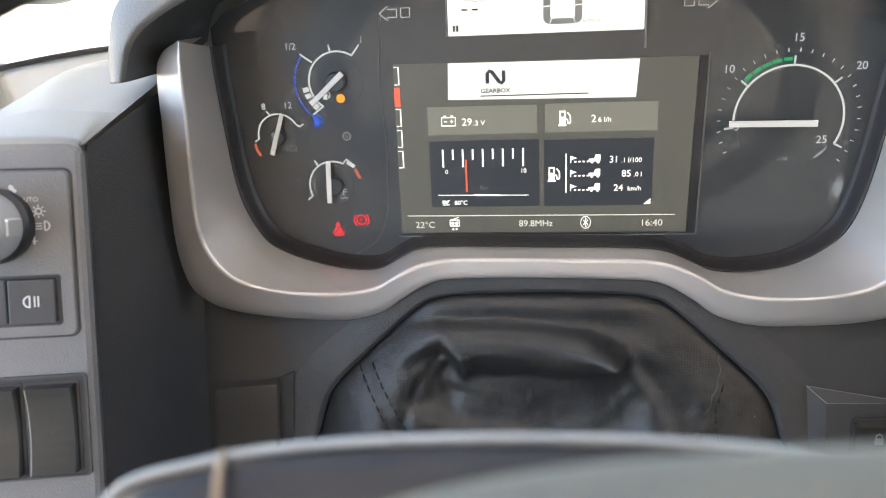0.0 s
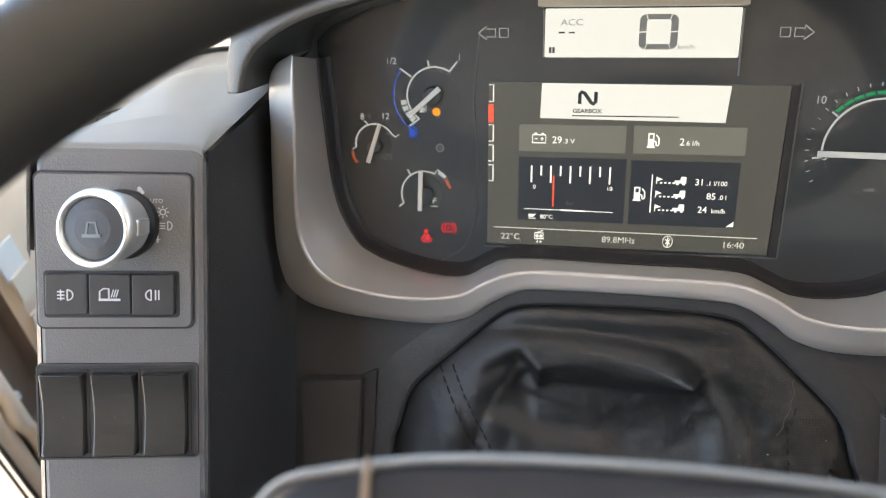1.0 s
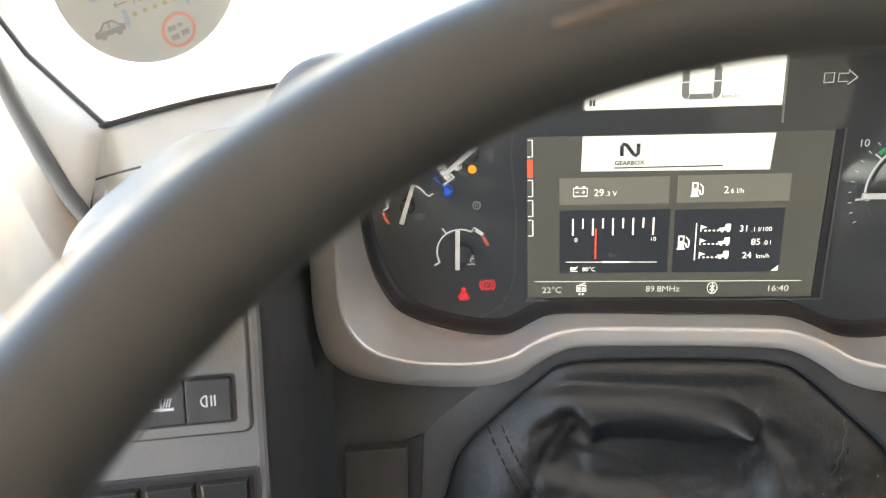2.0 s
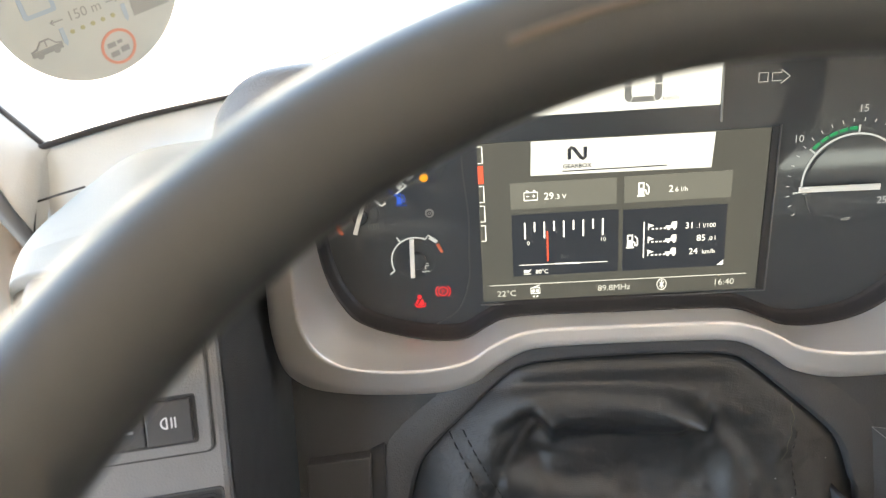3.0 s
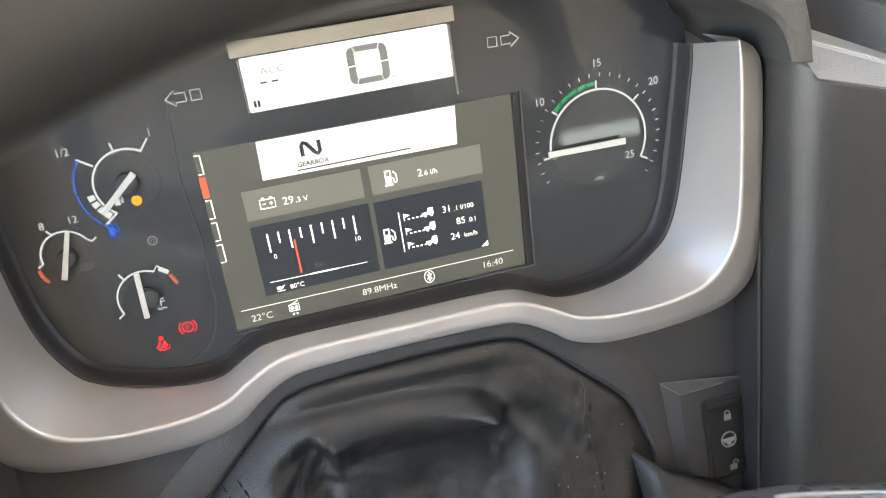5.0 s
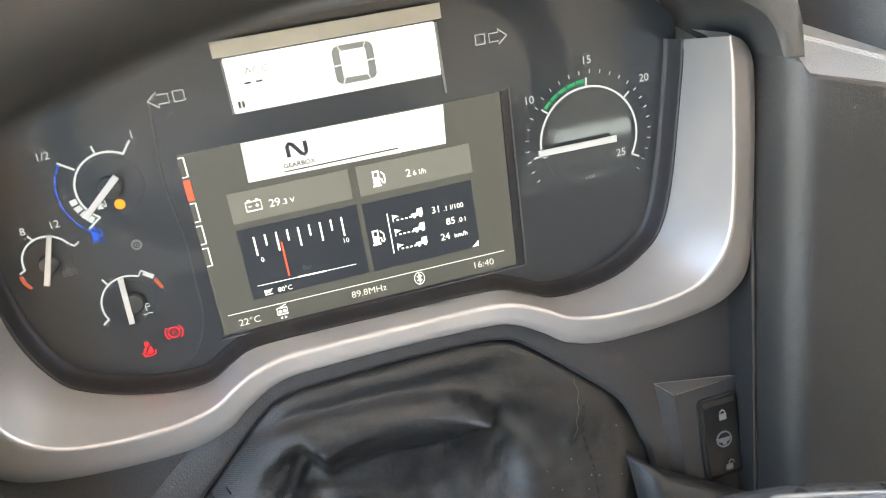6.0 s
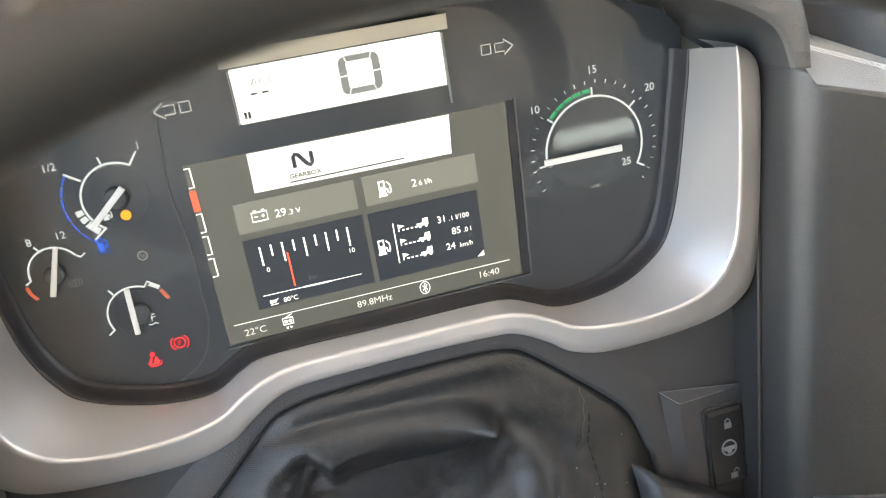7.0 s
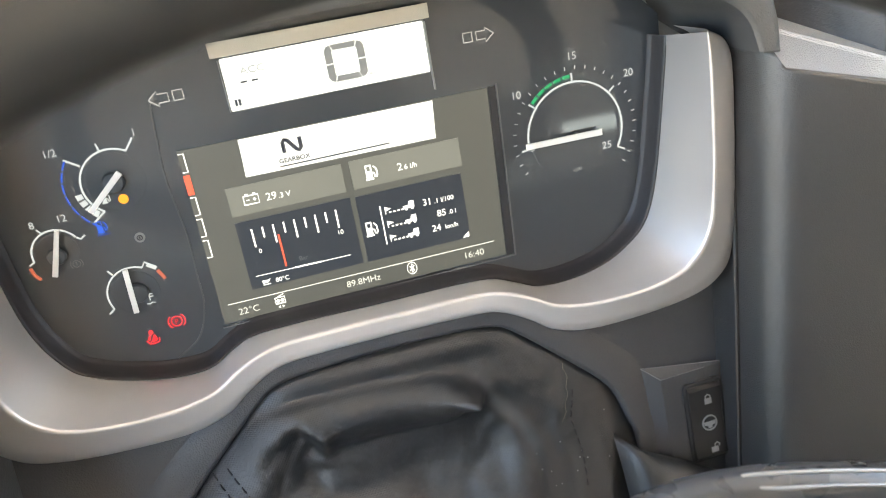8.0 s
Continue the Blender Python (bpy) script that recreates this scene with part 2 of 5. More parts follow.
def arc(cx, cz, r, a0, a1, n=24, rz=None):
    rz = r if rz is None else rz
    return [(cx + r * math.cos(radians(a0 + (a1 - a0) * i / n)), cz + rz * math.sin(radians(a0 + (a1 - a0) * i / n))) for i in range(n + 1)]


def disc(cx, cz, r, y, depth=0.4, n=28):
    return plate(arc(cx, cz, r, 0, 360 * (n - 1) / n, n - 1), y, depth)


def lathe(profile, cx, cz, n=40):
    """Turned about the y axis through (cx, cz); profile of (radius, y)."""
    rows = [[(cx + r * math.cos(2 * math.pi * j / n), y, cz + r * math.sin(2 * math.pi * j / n)) for j in range(n)] for r, y in profile]
    bm = loft(rows, closed=True)
    bm.faces.new([v for v in bm.verts][:n])
    bm.faces.new([v for v in bm.verts][-n:])
    return bm


def text(words, x, z, h, y, align="LEFT", squeeze=1.0, bold=0.0):
    """Lettering of capital height h, its base line starting, centred or ending at (x, z)."""
    cu = bpy.data.curves.new("lettering", "FONT")
    cu.body, cu.size, cu.align_x = words, h / 0.73, align
    cu.offset = bold
    cu.resolution_u = 3
    ob = new("lettering", cu)
    me = bpy.data.meshes.new_from_object(ob.evaluated_get(bpy.context.evaluated_depsgraph_get()))
    bpy.data.objects.remove(ob)
    bpy.data.curves.remove(cu)
    bm = bmesh.new()
    bm.from_mesh(me)
    bpy.data.meshes.remove(me)
    for v in bm.verts:
        v.co = (x + v.co.x * squeeze, y, z + v.co.y)
    return bm


def tube(pts, r, n=10, closed=False):
    """A round cord along 3D points."""
    pts = [Vector(p) for p in pts]
    rows, k = [], len(pts)
    for i, p in enumerate(pts):
        a = pts[(i - 1) % k] if closed or i else p
        b = pts[(i + 1) % k] if closed or i + 1 < k else p
        d = (b - a).normalized()
        u = d.cross(Vector((0, 1, 0.01))).normalized()
        w = d.cross(u)
        rows.append([p + r * (math.cos(2 * math.pi * j / n) * u + math.sin(2 * math.pi * j / n) * w) for j in range(n)])
    if closed:
        rows.append(rows[0])
        bm = loft(rows, closed=True)
        bmesh.ops.remove_doubles(bm, verts=bm.verts, dist=1e-5)
        return bm
    return loft(rows, closed=True, caps=True)


def mirrored(half):
    """A left-to-right line from the right half, which runs from its top to the middle."""
    return [(-x, z) for x, z in half] + [(x, z) for x, z in half[-2::-1]]


# ---- the lines of the cluster surround (right half, from its top to the middle) ----
INNER_RIGHT = [(172.5, 101), (171.5, 90), (169.5, 76), (162, 29), (154, 4.5), (142, -7.5), (126, -15.5), (105, -19), (88, -17.8), (76, -12.5), (63, -7), (44, -5.2), (0, -4.6)]
INNER_LEFT = [(-169.5, 105), (-169, 93), (-168, 78), (-163.5, 30), (-153, 4), (-141, -6), (-122, -13), (-104, -16.5), (-88, -16), (-75, -9), (-65, -4.8), (-46, -3.8)]
INNER_Y = -12.0
CREST = [(167.5, 108), (168.5, 96), (169.5, 78), (171, 38), (169, 9), (158, -10.8), (136.5, -20), (109, -23.2), (89.5, -21), (77, -14.5), (64, -9.3), (48, -7.3), (0, -7)]
OUTER = [(172, 108), (181.5, 101.5), (185.5, 88), (187, 45), (186, -5), (177, -24.5), (154, -34.5), (110, -39.6), (87, -36), (74, -27.5), (60, -20), (45, -17.8), (0, -17)]


def set_true(p):
    """The surround sits a little to the right of the display's middle and leans by a hair."""
    out = 3.4 * min(max(-p.x - 120, 0) / 50, 1) * min(max(70 - p.y, 0) / 60, 1)
    return Vector((p.x + 2.6 - out - 1.2 * min(max(-p.x / 60, 0), 1), p.y - 0.012 * p.x))


inner_line = [Vector(p) for p in curve_through(INNER_LEFT + INNER_RIGHT[::-1], 8)]
crest_line = [set_true(p) for p in curve_through(mirrored(CREST), 8)]
outer_line = [set_true(p) for p in curve_through(mirrored(OUTER), 8)]


def eased(a, c, t):
    t = min(max(t, 0.0), 1.0)
    return a + (c - a) * t


def crest_y(x, z):
    ax = abs(x - 2.6)
    return eased(-25, -48, (ax - 50) / 120) - (max(z + 10, 0) * 0.07 * eased(0, 1, (ax - 130) / 20))


def outer_y(x, z):
    ax = abs(x - 2.6)
    return eased(-27, -42, (ax - 50) / 135) - (max(z + 10, 0) * 0.05 * eased(0, 1, (ax - 130) / 20))


def low(co):
    """The sloping plane of the lower dashboard."""
    return (co[0], co[1] - 18 + 0.16 * co[2], co[2])


def pod(co):
    """The plane of the switch pod's face."""
    return (co[0], co[1] - 67.3 + 0.28 * co[0] + 0.222 * co[2], co[2] - 0.055 * (co[0] + 232))


KX, KZ = -226.3, 41.6  # middle of the headlight knob


def pod_out(co):
    """As pod, but standing out square to the face."""
    w = -co[1]
    return (co[0] + 0.03 * w, -67.3 + 0.28 * KX + 0.222 * co[2] + 0.1 * (co[0] - KX) - 0.97 * w, co[2] + 0.2 * w)


# ---- instrument cluster ----
cluster = thing("instrument_cluster", (0, 0, 0), "black truck instrument cluster with white gauges and a lit colour display", "instrument cluster")
BROW = [(-182, 96), (-176, 110), (-165, 121), (-140, 131), (-100, 139), (-50, 144), (0, 146), (50, 144), (100, 139), (140, 131), (165, 121), (176, 110), (182, 96)]
face_rows = []
for p in inner_line[6:-6]:
    x, z = p.x * 1.02, p.y - 4
    top = float(np.interp(x, [q[0] for q in BROW], [q[1] for q in BROW]))
    face_rows.append([(x, 4.0, z), (x, 0.0, z), (x, 0.0, top), (x, 4.0, top)])
part("face_panel", loft(face_rows, closed=True, caps=True), FACE, cluster)
gasket_rows = []
for k, p in enumerate(inner_line):
    q, r = inner_line[max(k - 1, 0)], inner_line[min(k + 1, len(inner_line) - 1)]
    d = (r - q).normalized()
    n2 = Vector((-d.y, d.x))
    gasket_rows.append([(p.x + n2.x * w, y, p.y + n2.y * w) for w, y in ((4.4, 0.3), (4.1, -0.8), (3.3, -1.4), (2.4, -3.0), (1.3, -8.0), (0.9, -11.0), (0.2, -12.3), (-1.2, -12.0))])
part("gasket", loft(gasket_rows), GASKET, cluster, "dark smoked lens edge round the gauges", smooth=True)
part("edge_seal", tube([(p.x, INNER_Y - 0.2, p.y + 0.3) for p in inner_line[4:-4]], 0.55, 6), SEAL, cluster, "thin black seal along the lens edge")
# raised edge between the left gauges and the display
groove = curve_through([(-82, 116), (-84, 95), (-84.8, 80), (-83.5, 62), (-82.7, 49), (-83.5, 30), (-84.3, 14), (-90.7, -3), (-104, -12)], 6)
part("divider", ribbon([(p.x, p.y) for p in groove], 0.9, -0.4, 0.5), MOULD_EDGE, cluster, "thin moulded edge of the left gauge panel")

# ---- displays ----
lcd = part("speed_display", plate(round_rect(-47, 105, 50.7, 129.6, 0.8), -1.0, 1.0), LCD, cluster, "white backlit speed readout")
tft = part("colour_display", plate([(-77, 0.6), (76, 0.2), (78.2, 91.3), (-76.5, 92)], -0.8, 0.8), TFT, cluster, "olive grey colour screen with tiles")
part("gear_tile", plate([(-48.4, 72.9), (47.8, 71.8), (49.2, 90.9), (-47.8, 91.6)], -1.1, 0.3), LCD, tft)
part("tile", rect(-59.6, 54.6, -2.2, 69.3, -1.1, 0.3), TFT_BOX, tft)
part("tile", rect(1.8, 54.7, 59.2, 69.5, -1.1, 0.3), TFT_BOX, tft)
part("tile", rect(-59.4, 15.2, -1.2, 51.4, -1.1, 0.3), TFT_DARK, tft)
part("tile", rect(1.3, 15, 57.6, 50.9, -1.1, 0.3), TFT_DARK, tft)
# lettering and pictures on the speed readout
def stroke(*pts):
    return plate(pts, -1.3, 0.2)


for pts in (
    ((4.4, 126.6), (16.8, 126.6), (15.8, 124.0), (5.4, 124.0)),
    ((17.3, 126.5), (19.0, 125.9), (20.2, 124.2), (20.3, 118.4), (16.7, 118.2), (16.7, 123.2), (16.2, 123.8)),
    ((16.7, 117.6), (20.3, 117.8), (20.2, 111.4), (19.0, 109.8), (17.3, 109.2), (16.2, 111.9), (16.7, 112.6)),
    ((4.4, 109.1), (16.8, 109.1), (15.8, 111.8), (5.4, 111.8)),
    ((3.9, 109.2), (2.3, 109.8), (1.1, 111.4), (1.1, 117.4), (4.6, 117.6), (4.6, 112.6), (5.0, 111.9)),
    ((4.6, 118.2), (1.1, 118.0), (1.1, 124.2), (2.3, 125.9), (3.9, 126.5), (5.0, 123.8), (4.6, 123.2)),
):
    part("digit_segment", stroke(*pts), LCD_DIGIT, lcd)
part("lettering", text("ACC", -39, 121.2, 3.4, -1.3, squeeze=1.2), LCD_FAINT, lcd)
part("dashes", join(rect(-39.8, 117.2, -36.8, 118, -1.3, 0.2), rect(-34.6, 117.2, -31.6, 118, -1.3, 0.2)), LCD_INK, lcd)
part("lettering", text("km/h", 20.6, 109.2, 2.6, -1.3, squeeze=1.2), LCD_FAINT, lcd)
part("icon", join(rect(-44.6, 107.2, -43.4, 110.2, -1.3, 0.2), rect(-42.9, 107.2, -41.7, 110.2, -1.3, 0.2)), LCD_INK, lcd)
part("display_ledge", loft([[(x0, -0.2, 130.3), (x0 - 0.5, -9, 131.2), (x0 - 0.5, -9.5, 138)] for x0 in (-50, -20, 10, 53)]), LIT_LEDGE, cluster, "ledge above the speed readout, light painted in as a pale tone")
part("display_edge", ribbon([(51.6, 96), (51.4, 129)], 0.7, -2.0, 2.0), GREY_LENS, cluster)
part("display_edge", ribbon([(-47.6, 105), (-47.8, 129)], 0.5, -1.6, 1.6), GREY_LENS, cluster)
part("display_mask", ribbon([(78.2, -0.6), (80.4, 91.5)], 3.6, -0.9, 0.9), PLASTIC_DARK, cluster)
part("display_frame", join(ribbon([(-78.5, -1.4), (81.4, -1.4)], 0.7, -1.2, 1.2), ribbon([(81.4, -1.4), (83.2, 92.5)], 0.7, -1.2, 1.2)), BEZEL_GREY, cluster, "thin grey edge of the display bezel")

TY = -1.5
part("gear_letter", ribbon([(-27.6, 80.8), (-27.6, 86), (-26.6, 87.1), (-25.2, 86.6), (-21.6, 81.6), (-20.3, 80.9), (-19.2, 82), (-19.2, 87.2)], 1.9, TY), LCD_INK, tft)
part("lettering", text("GEARBOX", -31.2, 76.1, 2.25, TY, squeeze=1.08, bold=0.08), LCD_INK, tft)
part("underline", rect(-31.4, 74.2, 24.0, 74.8, TY, 0.2), LCD_INK, tft)


def battery(x, z, s):
    return join(ribbon([(x - 3.6 * s, z - 2.2 * s), (x - 3.6 * s, z + 2.2 * s), (x + 3.6 * s, z + 2.2 * s), (x + 3.6 * s, z - 2.2 * s), (x - 3.6 * s, z - 2.2 * s)], 0.55 * s, TY), rect(x - 2.6 * s, z + 2.4 * s, x - 1.2 * s, z + 3.3 * s, TY, 0.2), rect(x + 1.2 * s, z + 2.4 * s, x + 2.6 * s, z + 3.3 * s, TY, 0.2), rect(x - 2.4 * s, z - 0.2 * s, x - 0.9 * s, z + 0.3 * s, TY, 0.2), rect(x + 0.9 * s, z - 0.2 * s, x + 2.4 * s, z + 0.3 * s, TY, 0.2), rect(x + 1.4 * s, z - 0.8 * s, x + 1.9 * s, z + 0.9 * s, TY, 0.2))


def pump(x, z, s, y=TY):
    body = [rect(x - 2.6 * s, z - 3.4 * s, x + 0.9 * s, z - 2.7 * s, y, 0.2), rect(x - 2.2 * s, z - 2.7 * s, x + 0.5 * s, z + 0.6 * s, y, 0.2), rect(x - 2.2 * s, z + 0.6 * s, x - 1.6 * s, z + 3.0 * s, y, 0.2), rect(x - 0.1 * s, z + 0.6 * s, x + 0.5 * s, z + 3.0 * s, y, 0.2), rect(x - 2.2 * s, z + 2.5 * s, x + 0.5 * s, z + 3.2 * s, y, 0.2)]
    hose = ribbon([(x + 0.5 * s, z - 0.4 * s), (x + 1.3 * s, z - 0.6 * s), (x + 1.5 * s, z - 2.2 * s), (x + 2.2 * s, z - 2.4 * s), (x + 2.6 * s, z - 1.6 * s), (x + 2.5 * s, z + 1.0 * s), (x + 1.3 * s, z + 2.4 * s)], 0.6 * s, y)
    return join(*body, hose)


part("battery_icon", battery(-48.6, 61.6, 1.0), TFT_WHITE, tft)
part("lettering", text("29", -41.6, 59.4, 4.0, TY, bold=0.01), TFT_WHITE, tft)
part("lettering", text(".3 V", -35.6, 59.4, 2.7, TY, squeeze=1.05, bold=0.02), TFT_WHITE, tft)
part("pump_icon", pump(11.8, 62.0, 1.2), TFT_WHITE, tft)
part("lettering", text("2", 25.4, 59.6, 4.0, TY, bold=0.02), TFT_WHITE, tft)
part("lettering", text("6 l/h", 28.9, 59.6, 2.7, TY, squeeze=1.05, bold=0.02), TFT_WHITE, tft)
ticks = []
for i in range(9):
    x = -52.3 + 42.6 * i / 8
    ticks.append(rect(x - 0.45, 37.2 if i % 2 == 0 else 41.2, x + 0.45, 46.8, TY, 0.2))
part("bar_scale", join(*ticks), TFT_WHITE, tft)
part("lettering", text("0", -50.6, 33.6, 2.5, TY, "CENTER"), TFT_WHITE, tft)
part("lettering", text("10", -9.6, 33.6, 2.5, TY, "CENTER"), TFT_WHITE, tft)
part("pointer", rect(-40.5, 23.6, -39.6, 41.2, TY - 0.2, 0.2), TFT_RED, tft)
part("lettering", text("Bar", -30.7, 24.8, 2.4, TY, "CENTER"), MARK_DIM, tft)
part("bar_line", ribbon([(-56, 21.9), (-7, 21.3)], 0.3, TY), TFT_WHITE, tft)
part("bar_line", ribbon([(-36, 21.75), (-22, 21.5)], 0.75, TY - 0.1), TFT_WHITE, tft)
part("oil_icon", join(plate([(-53.5, 17.2), (-50.8, 17.2), (-49.2, 19.2), (-50.8, 18.7), (-53.5, 18.9)], TY, 0.2), rect(-53.5, 16.2, -49.6, 16.6, TY, 0.2)), TFT_WHITE, tft)
part("lettering", text("80°C", -47, 16.4, 2.5, TY, bold=0.02), TFT_WHITE, tft)
part("pump_icon", pump(6.3, 32.5, 1.2), TFT_WHITE, tft)
part("divider_line", rect(12.5, 22.2, 13.1, 43.4, TY, 0.2), TFT_WHITE, tft)
for z in (39.6, 32.0, 24.3):
    flag = plate([(15.2, z + 2.6), (18.4, z + 1.3), (15.2, z + 0.2)], TY, 0.2)
    dots = [rect(17.0 + 2.2 * i, z - 1.0, 18.2 + 2.2 * i, z - 0.2, TY, 0.2) for i in range(4)]
    truck = plate([(24.6, z - 0.6), (30.6, z - 0.6), (30.6, z + 3.0), (28.0, z + 3.0), (27.4, z + 0.9), (24.6, z + 0.9)], TY, 0.2)
    part("trip_icon", join(rect(15.0, z - 1.2, 15.5, z + 2.6, TY, 0.2), flag, *dots, truck, disc(26.2, z - 0.9, 0.8, TY, 0.2, 10), disc(29.4, z - 0.9, 0.8, TY, 0.2, 10)), TFT_WHITE, tft)
for words, small, x, xs, z in (("31", ".1 l/100", 35.0, 41.2, 38.2), ("85", ".0 l", 41.6, 47.8, 30.6), ("24", "km/h", 37.6, 44.8, 23.0)):
    part("lettering", text(words, x, z, 3.7, TY, bold=0.028), TFT_WHITE, tft)
    part("lettering", text(small, xs, z, 2.6, TY, squeeze=1.0, bold=0.025), TFT_WHITE, tft)
part("corner_mark", plate([(53.4, 15.6), (57.0, 15.6), (57.0, 18.6)], TY, 0.2), TFT_WHITE, tft)
part("status_line", ribbon([(-73, 10.4), (70, 9.6)], 0.38, TY), TFT_SOFT, tft)
part("lettering", text("22°C", -69, 3.6, 3.6, TY, squeeze=1.05), TFT_SOFT, tft)
part("lettering", text("89.8MHz", -12.4, 3.9, 3.6, TY, squeeze=1.02), TFT_SOFT, tft)
part("lettering", text("16:40", 52, 3.6, 3.7, TY, squeeze=1.05), TFT_SOFT, tft)
part("radio_icon", join(ribbon([(-49.8, 4.4), (-49.8, 7.8), (-44.8, 7.8), (-44.8, 4.4), (-49.8, 4.4)], 0.5, TY), disc(-48.4, 6.0, 0.9, TY, 0.2, 12), disc(-46.2, 6.0, 0.9, TY, 0.2, 12), ribbon([(-48.6, 8), (-45, 9.4)], 0.4, TY), plate([(-49, 2.6), (-47.8, 1.9), (-47.8, 3.3)], TY, 0.2), plate([(-45.6, 2.6), (-46.8, 1.9), (-46.8, 3.3)], TY, 0.2)), TFT_WHITE, tft)
part("wireless_icon", join(ribbon([(22.2, 4.4), (24.6, 7), (23.4, 8.3), (23.4, 3.2), (24.6, 4.5), (22.2, 7)], 0.45, TY), ribbon(arc(23.4, 5.75, 2.6, 0, 360, 28, rz=3.3), 0.28, TY)), TFT_WHITE, tft)
segs = []
for z0, z1 in ((81.5, 90.5), (59.8, 68.8), (48.6, 57.6), (37.4, 46.4)):
    segs.append(ribbon([(-76.3, z1), (-73.8, z1), (-73.8, z0), (-76.3, z0)], 0.6, TY))
part("level_segments", join(*segs), TFT_WHITE, tft)
part("level_segment", rect(-76.6, 70.2, -73.6, 80, TY, 0.2), TFT_RED, tft)

# ---- gauges ----
GY = -0.4


def gauge(name, cx, cz, r, label):
    """A shallow turned dial, slightly darker than the face."""
    return part(name, lathe([(r * 1.02, 0.3), (r * 1.02, -0.15), (r * 0.96, -0.2), (0.1, -0.2)], cx, cz), FACE, cluster, label)


def needle(parent, a, b, w0, w1, cx, cz, hub, hub_skin=None):
    d = (Vector(b) - Vector(a)).normalized()
    nrm = Vector((-d.y, d.x))
    A, B = Vector(a), Vector(b)
    pts = [A + nrm * w0 / 2, A - nrm * w0 / 2, B - nrm * w1 / 2, B + nrm * w1 / 2]
    part("needle_hub", lathe([(hub, 0), (hub, -2.5), (hub * 0.85, -3.4), (0.1, -3.6)], cx, cz, 24), hub_skin or PLASTIC_DARK, parent, smooth=False)
    part("needle", plate([(p.x, p.y) for p in pts], -4.6, 1.4), NEEDLE, parent, "long white pointer", bevel=0.3)


# fuel gauge
FC = (-106.5, 84.0)
fuel = gauge("fuel_gauge", FC[0], FC[1], 13.5, "fuel gauge")
part("scale_marking", join(ribbon(arc(FC[0], FC[1], 15.6, 58, 235, 40), 0.9, GY), ribbon([(-98.4, 97.0), (-94.0, 102.5)], 0.9, GY), ribbon([(-109.5, 99.4), (-110.2, 103.2)], 0.8, GY), ribbon([(-119.6, 94.4), (-125.8, 98.7)], 0.9, GY), ribbon([(-115.4, 71.4), (-121.4, 67.0)], 0.9, GY)), MARK, fuel)
part("additive_marking", join(*[ribbon(arc(-106.5, 84.0, 23.4, a, a + 11, 5), 0.75, GY) for a in range(143, 228, 14)]), BLUE, fuel, "blue dashed additive scale")
part("reserve_marking", join(*[plate([(p[0], p[1]) for p in arc(FC[0], FC[1], 19.6, a, a + 8, 3)] + [(p[0], p[1]) for p in arc(FC[0], FC[1], 16.6, a + 8, a, 3)], GY, 0.3) for a in (188, 199, 210, 221)]), MARK, fuel)
part("pump_icon", pump(-113.4, 77.4, 0.75, GY), MARK, fuel)
part("lettering", text("1/2", -130.6, 101.2, 3.6, GY, "CENTER"), MARK, fuel)
part("lettering", text("1", -92.6, 103.2, 3.8, GY, "CENTER"), MARK, fuel)
part("additive_icon", join(pump(-119.2, 64.4, 0.9, GY), text("Additive", -119.0, 60.0, 1.35, GY, "CENTER")), BLUE, fuel, "blue additive pump symbol")
part("warning_light", disc(-105.7, 75.3, 2.3, -0.6, 0.6), ORANGE, cluster, "glowing orange low fuel light")
needle(fuel, (-103.2, 88.6), (-121, 73.0), 3.0, 2.4, -107.5, 84.2, 5.2, FACE)

# air pressure gauge
PC = (-141.5, 56.5)
air = gauge("air_pressure_gauge", PC[0], PC[1], 9.5, "air pressure gauge")
part("scale_marking", join(ribbon(arc(PC[0], PC[1], 11.4, 30, 190, 30), 0.8, GY), ribbon([(-145.2, 67.0), (-147.2, 69.6)], 0.7, GY), ribbon([(-131.4, 62.0), (-129.6, 60.8), (-127.4, 62.2)], 0.8, GY), ribbon([(-152.7, 54.6), (-155.4, 53.2)], 0.7, GY)), MARK, air)
part("red_marking", ribbon([(-155.4, 52), (-154.6, 48.4), (-152.6, 45.4)], 1.5, GY), RED_MARK, air, "red low pressure band")
part("lettering", text("8", -148.4, 70.4, 3.6, GY, "CENTER"), MARK, air)
part("lettering", text("12", -135, 70.8, 3.6, GY, "CENTER"), MARK, air)
part("brake_icon", join(ribbon(arc(-135.2, 49.2, 1.7, 0, 360, 20), 0.35, GY), ribbon(arc(-135.2, 49.2, 2.8, 140, 220, 8), 0.35, GY), ribbon(arc(-135.2, 49.2, 2.8, -40, 40, 8), 0.35, GY), rect(-135.5, 48.4, -135, 50.4, GY, 0.2)), MARK_DIM, air)
needle(air, (-137.6, 68.4), (-145.2, 46.4), 2.0, 2.6, -142, 55.5, 4.4, FACE)

# coolant temperature gauge
HC = (-113.5, 28.0)
temp = gauge("temperature_gauge", HC[0], HC[1], 11.0, "coolant temperature gauge")
part("scale_marking", join(ribbon(arc(HC[0], HC[1], 13.4, 63, 205, 30), 0.8, GY), ribbon([(-125.6, 22.4), (-128.6, 20.2)], 0.8, GY), ribbon([(-121.2, 39.0), (-123.2, 42.2)], 0.8, GY), ribbon([(-107.4, 40.0), (-105.6, 42.4), (-100.6, 38.6)], 0.8, GY), ribbon([(-105, 40.9), (-101.2, 38.0)], 1.6, GY)), MARK, temp)
part("red_marking", ribbon([(-100.8, 36.9), (-98.4, 31.8)], 1.7, GY), RED_MARK, temp, "red overheating band")
